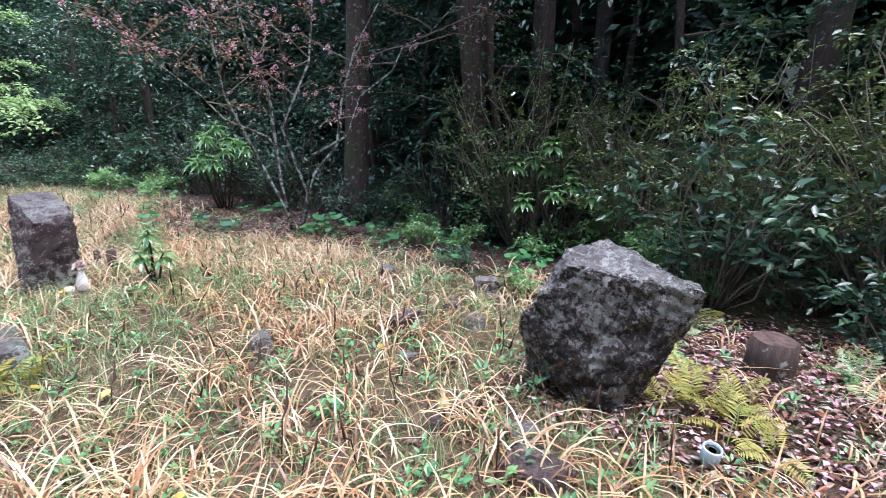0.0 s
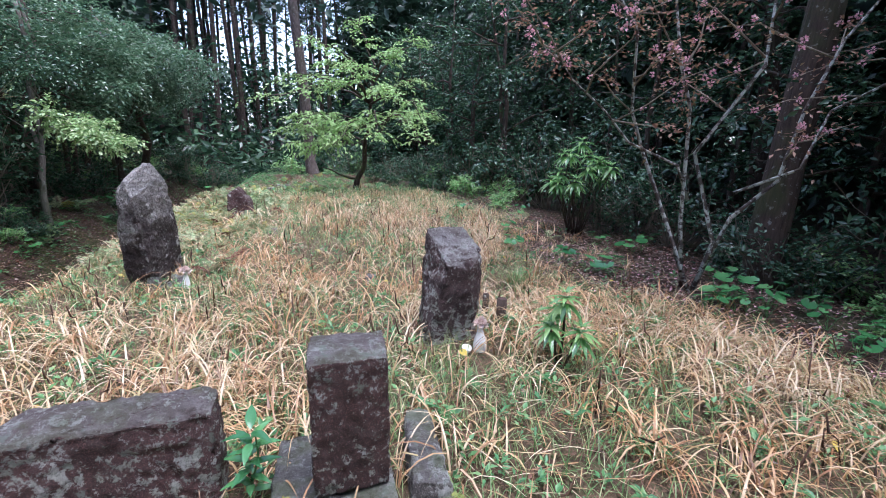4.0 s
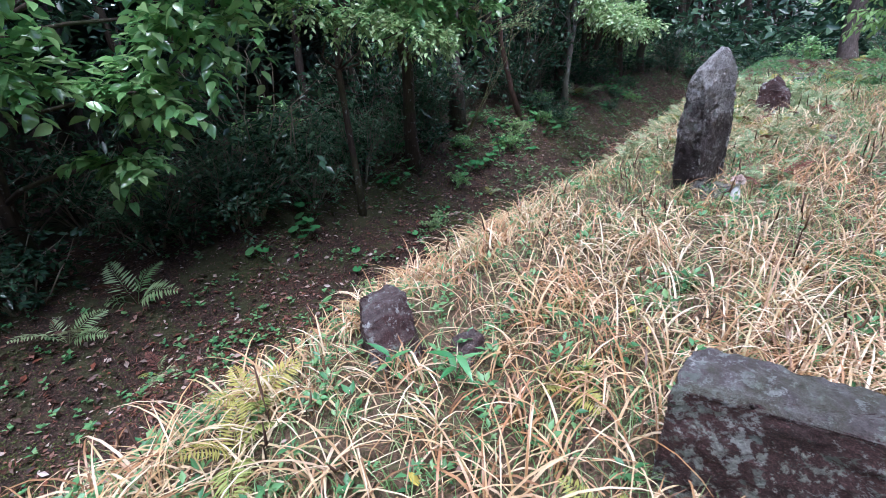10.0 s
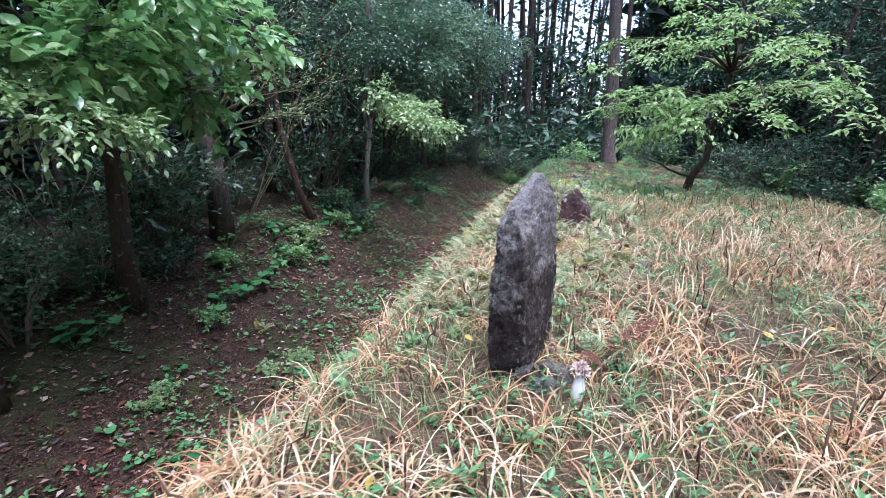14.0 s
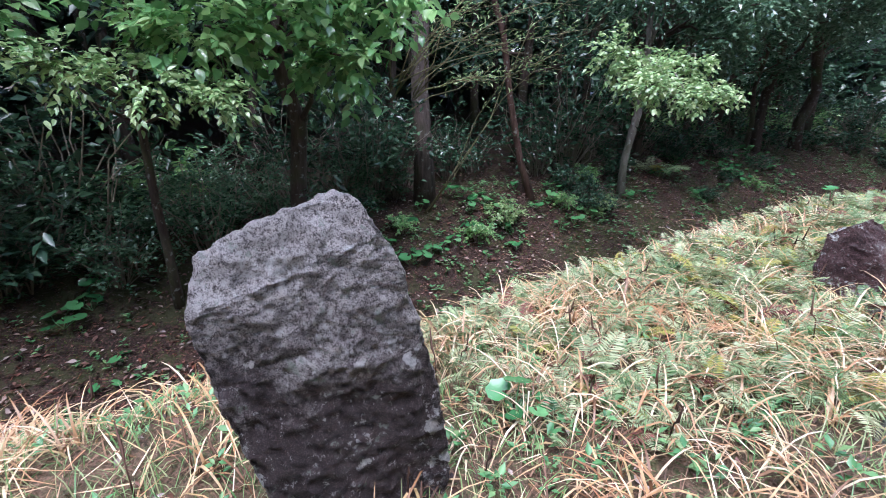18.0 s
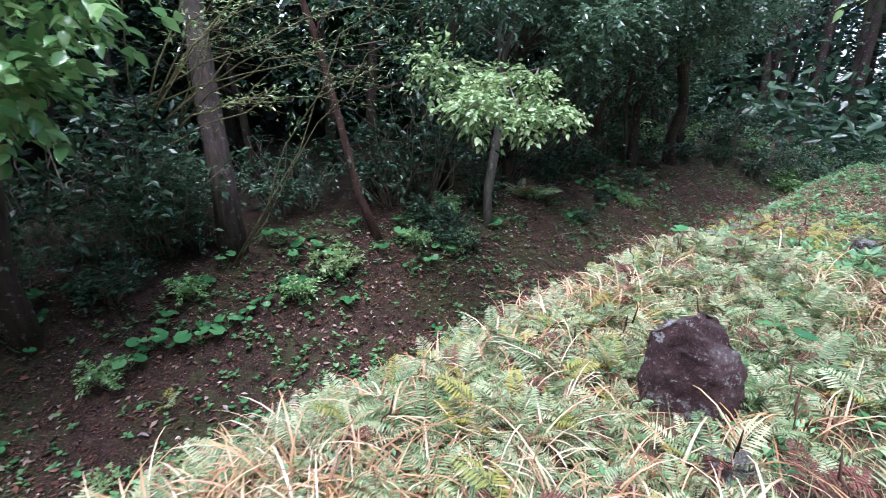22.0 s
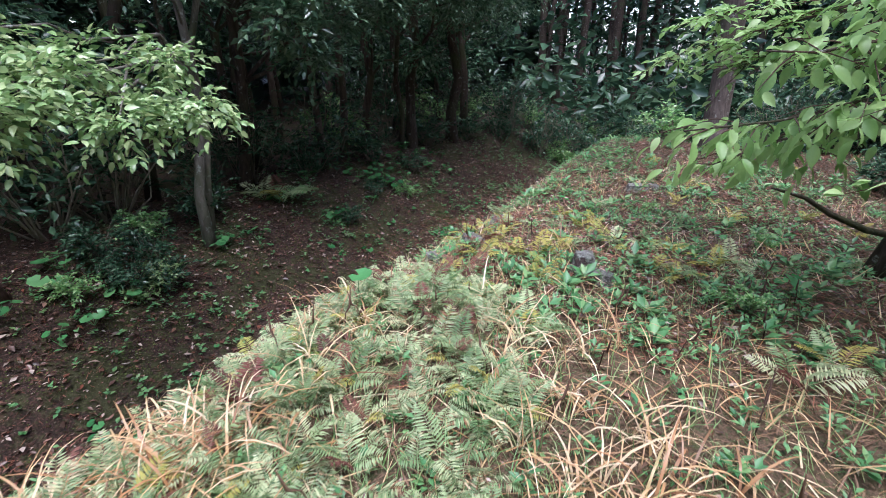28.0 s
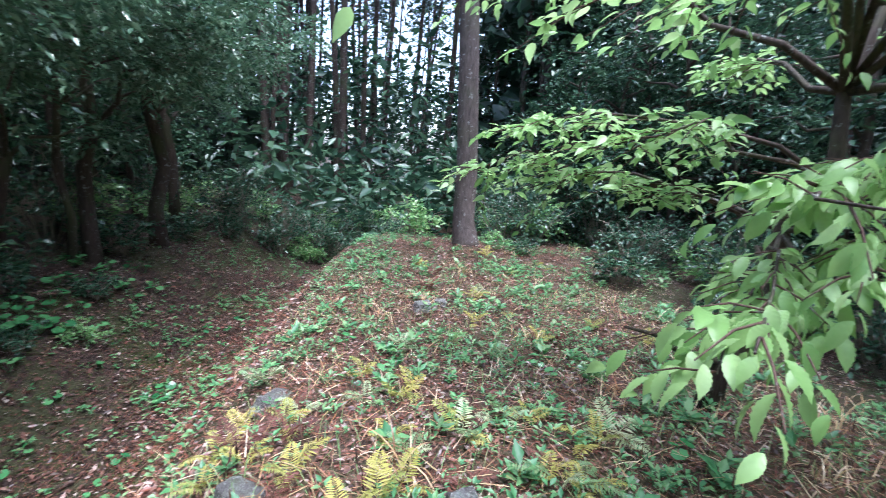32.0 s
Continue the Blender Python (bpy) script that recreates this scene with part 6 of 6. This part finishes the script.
def field(n, seed, x0=-3.4, x1=4.2, y0=-3.5, y1=21.5):
    q = np.random.default_rng(seed)
    x, y = q.uniform(x0, x1, n), q.uniform(y0, y1, n)
    return x, y, q


def patch(x, y, k, ph):
    """A slow wave between 0 and 1 that makes the sward uneven."""
    return 0.5 + 0.5 * np.sin(k * x + ph + 1.3 * np.sin(0.7 * k * y)) * np.sin(k * 0.9 * y - ph + 1.1 * np.sin(0.8 * k * x))


def lawn(x, y):
    """1 in the greener hollow among the stones, fading to 0 around it."""
    return np.exp(-((x - 0.85) / 1.25) ** 2 - ((y - 4.0) / 1.1) ** 2)


# tufts of long dry blades
x, y, q = field(8600, 51)
x[:260], y[:260] = q.uniform(1.9, 3.3, 260), q.uniform(3.6, 6.2, 260)
y[260:440] = q.uniform(0.5, 6.0, 180)
x[260:440] = np.interp(y[260:440], EDGE_Y, EDGE_X) + q.uniform(-0.3, 0.5, 180)
x[440:540], y[440:540] = q.uniform(-3.05, -2.55, 100), q.uniform(2.9, 4.5, 100)
u = np.interp(y, EDGE_Y, EDGE_X) - x
dry = np.where(y < 8, 1.0, np.where(x > -0.5, 0.95, 0.85)) * np.clip((13.4 - y) / 1.6, 0.03, 1) * np.clip(1.15 - litter_share(x, y), 0.05, 1) * (1 - 0.3 * lawn(x, y))
keep = (q.uniform(0, 1, len(x)) < dry * (0.12 + 1.05 * patch(x, y, 1.5, 0.4) ** 1.7)) & free(x, y) & (u < 0.35)
cx, cy = x[keep], y[keep]
per = 15
bx, by = np.repeat(cx, per) + rg.normal(0, 0.05, len(cx) * per), np.repeat(cy, per) + rg.normal(0, 0.05, len(cx) * per)
az = rg.uniform(0, 6.28, len(bx))
tall = np.repeat(rg.uniform(0.7, 1.25, len(cx)), per)
tall = np.where((by > 7.8) & (by < 13) & (bx < 0.2), tall * 1.05, tall)
dg = Buf()
blades(dg, bx, by, rg.uniform(0.20, 0.48, len(bx)) * tall, rg.uniform(0.0055, 0.0135, len(bx)), rg.uniform(0.0, 0.35, len(bx)), rg.uniform(1.5, 4.0, len(bx)), az, 6)
tagged(new("dry_grass", dg.mesh("dry_grass", M["straw"])), "tufts of long bowed straw-coloured dry grass", "grass", kind="stuff")

# short green grass between
x, y, q = field(115000, 52, y1=20)
thin = np.clip(1.05 - litter_share(x, y), 0.05, 1) * (0.3 + 0.7 * patch(x, y, 1.1, 2.0)) * np.clip((15.5 - y) / 2.5, 0.4, 1)
x[:2500], y[:2500] = 0.85 + q.normal(0, 0.8, 2500), 4.0 + q.normal(0, 0.75, 2500)
thin[:2500] = 0.9
keep = (q.uniform(0, 1, len(x)) < thin) & free(x, y)
x, y = x[keep], y[keep]
gg = Buf()
n = len(x)
blades(gg, x, y, rg.uniform(0.09, 0.25, n), rg.uniform(0.0035, 0.007, n), rg.uniform(0, 0.7, n), rg.uniform(0.3, 1.6, n), rg.uniform(0, 6.28, n), 2)
tagged(new("green_grass", gg.mesh("green_grass", M["turf"])), "short fine green grass under the dry tufts", "grass", kind="stuff")

# a tussock of narrow pale-green blades beside the broken stone
ts = Buf()
n = 130
blades(ts, 1.98 + rg.normal(0, 0.05, n), 5.95 + rg.normal(0, 0.05, n), rg.uniform(0.28, 0.46, n), rg.uniform(0.004, 0.007, n), rg.uniform(0.1, 0.6, n), rg.uniform(0.6, 1.8, n), rg.uniform(0, 6.28, n), 5)
tagged(new("grass_tussock", ts.mesh("grass_tussock", M["turf"])), "tussock of narrow pale-green blades by a stump", "grass tussock")

# fallen straw that lies flat
x, y, q = field(20000, 53, y1=19)
keep = (q.uniform(0, 1, len(x)) < np.clip(1.1 - litter_share(x, y), 0.08, 1)) & free(x, y)
x, y = x[keep], y[keep]
n = len(x)
fs = Buf()
blades(fs, x, y, rg.uniform(0.12, 0.3, n), rg.uniform(0.004, 0.009, n), rg.uniform(1.1, 1.5, n), rg.uniform(-0.1, 0.5, n), rg.uniform(0, 6.28, n), 2, ground_z(x, y) + rg.uniform(0.0, 0.07, n))
tagged(new("fallen_straw", fs.mesh("fallen_straw", M["straw"])), "dry straw lying flat on the ground", "grass", kind="stuff")

# rotting thatch low down between the blades
x, y, q = field(60000, 58, y1=15)
keep = (q.uniform(0, 1, len(x)) < np.clip(1.1 - litter_share(x, y), 0.05, 1) * (0.35 + 0.65 * patch(x, y, 1.7, 3.0))) & free(x, y)
x, y = x[keep], y[keep]
n = len(x)
th = Buf()
blades(th, x, y, rg.uniform(0.06, 0.2, n), rg.uniform(0.003, 0.008, n), rg.uniform(0.7, 1.5, n), rg.uniform(-0.1, 1.0, n), rg.uniform(0, 6.28, n), 2, ground_z(x, y) + rg.uniform(0.0, 0.03, n))
tagged(new("rotting_thatch", th.mesh("rotting_thatch", M["thatch"])), "brown rotting thatch under the dry grass", "grass", kind="stuff")

# low leafy weeds
x, y, q = field(14000, 54, y1=22.5)
keep = (q.uniform(0, 1, len(x)) < np.clip(1.1 - litter_share(x, y), 0.25, 1) * np.where(y > 13.0, 2.8 * patch(x, y, 2.6, 1.0) ** 1.5, 0.5)) & free(x, y) & (np.interp(y, EDGE_Y, EDGE_X) - x < 0.3)
cx, cy = x[keep], y[keep]
per = 9
x, y = np.repeat(cx, per), np.repeat(cy, per)
az = np.tile(np.arange(per) * 2.4, len(cx)) + rg.normal(0, 0.3, len(x))
n = len(x)
wd = Buf()
d = np.stack([np.cos(az), np.sin(az), rg.uniform(0.15, 1.0, n)], 1)
sz = np.repeat(rg.uniform(0.5, 1.3, len(cx)) * np.where((cy > 13) & (rg.uniform(0, 1, len(cx)) < 0.16), 1.8, 0.9), per) * rg.uniform(0.7, 1.2, n)
pos = np.stack([x, y, ground_z(x, y) + rg.uniform(0.0, 0.09, n)], 1) + d * 0.012
leaves(wd, pos, d, np.tile([0, 0, 1.0], (n, 1)) + rg.normal(size=(n, 3)) * 0.2, 0.055 * sz, 0.026 * sz)
tagged(new("low_weeds", wd.mesh("low_weeds", M["weed"])), "low green weeds with small leaves on the mound", "weeds", kind="stuff")

# dead dark stalks that stand in the grass
x, y, q = field(620, 55, y1=15)
keep = (litter_share(x, y) < 0.6) & free(x, y)
st = Buf()
for x0, y0 in zip(x[keep], y[keep]):
    z0 = gz(x0, y0)
    h = q.uniform(0.12, 0.32)
    tx, ty = q.normal(0, 0.05, 2)
    tube(st, [(x0, y0, z0 - 0.02), (x0 + tx * 0.5, y0 + ty * 0.5, z0 + h * 0.55), (x0 + tx, y0 + ty, z0 + h * 0.62), (x0 + tx * 1.3, y0 + ty * 1.3, z0 + h)], [0.0035, 0.003, 0.007, 0.0025], 5)
tagged(new("dead_stalks", st.mesh("dead_stalks", M["stalk"])), "dark dead stalks standing up out of the grass", "stalks", kind="stuff")

# leaf litter
x, y, q = field(150000, 56, -7.2, 5.6, -2.5, 24.5)
rim, row = q.uniform(2.2, 6.4, 15000), q.uniform(5.0, 10.5, 15000)
inside = q.uniform(0, 1, 15000) < litter_share(rim, row)
rim, row = rim[inside], row[inside]
keep = q.uniform(0, 1, len(x)) < np.clip(litter_share(x, y), 0.14, 1) * (0.4 + 0.6 * patch(x, y, 1.9, 1.0))
x, y = np.append(x[keep], np.concatenate([q.uniform(1.8, 4.6, 11000), q.uniform(-2.5, 2.2, 24000), rim])), np.append(y[keep], np.concatenate([q.uniform(-1.6, 1.3, 11000), q.uniform(13.0, 21.5, 24000), row]))
n = len(x)
lt = Buf()
az = rg.uniform(0, 6.28, n)
sz = rg.uniform(0.25, 1.15, n) ** 1.2
leaves(lt, np.stack([x, y, ground_z(x, y) + rg.uniform(0.008, 0.035, n)], 1), np.stack([np.cos(az), np.sin(az), rg.normal(0, 0.15, n)], 1), np.tile([0, 0, 1.0], (n, 1)) + rg.normal(size=(n, 3)) * 0.3, 0.058 * sz, 0.026 * sz)
tagged(new("leaf_litter", lt.mesh("leaf_litter", M["litter"])), "brown and reddish fallen leaves on damp soil", "leaf litter", kind="stuff")

# larger fallen leaves in the ditch
x, y, q = field(9500, 60, -6.0, -2.5, 2, 23)
keep = litter_share(x, y) > 0.5
x, y = x[keep], y[keep]
n = len(x)
az = rg.uniform(0, 6.28, n)
bl = Buf()
sz = rg.uniform(0.6, 1.3, n)
leaves(bl, np.stack([x, y, ground_z(x, y) + rg.uniform(0.012, 0.04, n)], 1), np.stack([np.cos(az), np.sin(az), rg.normal(0, 0.25, n)], 1), np.tile([0, 0, 1.0], (n, 1)) + rg.normal(size=(n, 3)) * 0.4, 0.07 * sz, 0.036 * sz)
tagged(new("fallen_leaves", bl.mesh("fallen_leaves", M["litter"])), "larger brown fallen leaves in the ditch", "leaf litter", kind="stuff")

# crumbs of leaf and bark over the soil
x, y, q = field(150000, 61, -6.6, 5.6, 1.5, 23)
keep = (q.uniform(0, 1, len(x)) < litter_share(x, y) * (0.35 + 0.65 * patch(x, y, 2.4, 0.7))) & ((x < -2.2) | ((x > 2.0) & (y < 11)))
x, y = x[keep], y[keep]
n = len(x)
az = rg.uniform(0, 6.28, n)
cb = Buf()
leaves(cb, np.stack([x, y, ground_z(x, y) + rg.uniform(0.006, 0.022, n)], 1), np.stack([np.cos(az), np.sin(az), rg.normal(0, 0.3, n)], 1), np.tile([0, 0, 1.0], (n, 1)) + rg.normal(size=(n, 3)) * 0.5, rg.uniform(0.008, 0.026, n), rg.uniform(0.005, 0.014, n))
tagged(new("litter_crumbs", cb.mesh("litter_crumbs", M["crumb"])), "fine crumbs of dead leaf and bark on soil", "leaf litter", kind="stuff")

# fine reddish needles and moss on the slopes of the ditch
x, y, q = field(60000, 59, -6.4, 1.8, 2, 23)
keep = q.uniform(0, 1, len(x)) < litter_share(x, y) * patch(x, y, 1.6, 4.0) ** 0.7
x, y = x[keep], y[keep]
y2 = q.uniform(3, 22, 16000)
x2 = np.interp(y2, EDGE_Y, EDGE_X) - q.normal(1.15, 0.45, 16000)
x, y = np.concatenate([x, x2, q.uniform(-2.2, 2.3, 22000)]), np.concatenate([y, y2, q.uniform(12.8, 22, 22000)])
n = len(x)
nd = Buf()
blades(nd, x, y, rg.uniform(0.03, 0.10, n), rg.uniform(0.003, 0.007, n), rg.uniform(1.2, 1.55, n), rg.uniform(-0.2, 0.3, n), rg.uniform(0, 6.28, n), 2, ground_z(x, y) + rg.uniform(0.012, 0.035, n))
tagged(new("fallen_needles", nd.mesh("fallen_needles", M["needle"])), "reddish fallen needles and bits on the soil", "leaf litter", kind="stuff")
cx, cy = rg.uniform(-5.9, -3.3, 230), rg.uniform(2, 19, 230)
x, y = np.repeat(cx, 200) + rg.normal(0, 0.15, 46000), np.repeat(cy, 200) + rg.normal(0, 0.15, 46000)
n = len(x)
mo = Buf()
leaves(mo, np.stack([x, y, ground_z(x, y) + rg.uniform(0.0, 0.025, n)], 1), rg.normal(size=(n, 3)) + np.array([0, 0, 0.5]), rg.normal(size=(n, 3)), rg.uniform(0.012, 0.028, n), rg.uniform(0.008, 0.014, n))
tagged(new("moss_cushions", mo.mesh("moss_cushions", M["moss"])), "yellow-green moss cushions on the ditch slope", "moss", kind="stuff")

# seedlings on the bank
x, y, q = field(9000, 57, -6.6, -2.7, 2, 25)
keep = q.uniform(0, 1, len(x)) < 0.08 + 0.8 * patch(x, y, 2.3, 0.3) ** 2
cx, cy = x[keep], y[keep]
per = 5
x, y = np.repeat(cx, per), np.repeat(cy, per)
n = len(x)
az = np.tile(np.arange(per) * 2.4, len(cx)) + rg.normal(0, 0.4, n)
sd = Buf()
d = np.stack([np.cos(az), np.sin(az), rg.uniform(0.1, 0.7, n)], 1)
leaves(sd, np.stack([x, y, ground_z(x, y) + rg.uniform(0.02, 0.09, n)], 1), d, np.tile([0, 0, 1.0], (n, 1)) + rg.normal(size=(n, 3)) * 0.25, rg.uniform(0.03, 0.075, n), rg.uniform(0.02, 0.045, n))
tagged(new("bank_seedlings", sd.mesh("bank_seedlings", M["weed"])), "small green seedlings scattered over the ditch slopes", "seedlings", kind="stuff")

# single yellow leaves on the grass
yl = Buf()
leaves(yl, [(0, 0, 0)], [(1, 0, 0.1)], [(0, 0, 1)], 0.07, 0.045, True, 0.2)
yellow_mesh = yl.mesh("fallen_leaf", M["yellow"])
for i in range(60):
    x, y = rf.uniform(-2.4, 3.4), rf.uniform(0.4, 9.5)
    lf = new("fallen_leaf", yellow_mesh)
    s = rf.uniform(0.7, 1.3)
    lf.matrix_basis = pose(x, y, gz(x, y) + rf.uniform(0.03, 0.08), rf.uniform(-25, 25), rf.uniform(-25, 25), rf.uniform(0, 360)) @ Matrix.Scale(s, 4)
    tagged(lf, "single yellow fallen leaf lying on the grass", "fallen leaf", "yellow fallen leaves")

# twigs fallen on the slopes
tw = Buf()
for i in range(130):
    x, y = rf.uniform(-6.3, -2.9), rf.uniform(2.5, 23)
    a, l = rf.uniform(0, 6.28), rf.uniform(0.12, 0.7)
    x2, y2 = x + l * math.cos(a), y + l * math.sin(a)
    tube(tw, [(x, y, gz(x, y) + 0.012), ((x + x2) / 2 + rf.uniform(-0.02, 0.02), (y + y2) / 2, gz((x + x2) / 2, (y + y2) / 2) + 0.03), (x2, y2, gz(x2, y2) + 0.015)], [0.006, 0.005, 0.003], 5)
tagged(new("fallen_twigs", tw.mesh("fallen_twigs", M["stalk"])), "thin dead twigs lying on the ditch slopes", "twigs", kind="stuff")

# petals shed over the litter and the grass
rp = np.random.default_rng(77)
n = 1500
x = np.concatenate([rp.uniform(1.9, 4.4, n), rp.uniform(2.6, 5.2, 700)])
y = np.concatenate([rp.uniform(-1.5, 1.2, n), rp.uniform(3.5, 8.0, 700)])
n = len(x)
az = rp.uniform(0, 6.28, n)
pb = Buf()
leaves(pb, np.stack([x, y, ground_z(x, y) + rp.uniform(0.03, 0.05, n)], 1), np.stack([np.cos(az), np.sin(az), rp.normal(0, 0.2, n)], 1), np.tile([0, 0, 1.0], (n, 1)) + rp.normal(size=(n, 3)) * 0.3, rp.uniform(0.018, 0.04, n), rp.uniform(0.014, 0.03, n))
tagged(new("fallen_petals", pb.mesh("fallen_petals", M["petal"])), "pink petals shed over the leaf litter", "petals", kind="stuff")
for i in range(56):
    yy = rf.uniform(12.6, 16) if i % 2 else rf.uniform(12.8, 20.5)
    fern(rf.uniform(-2.3, -1.0) if i % 2 else rf.uniform(-1.2, 1.6), yy, rf.uniform(0.35, 0.7), rf.choice(("green", "yellow", "yellow", "dead")), "small low fern on the leafy mound", 4)
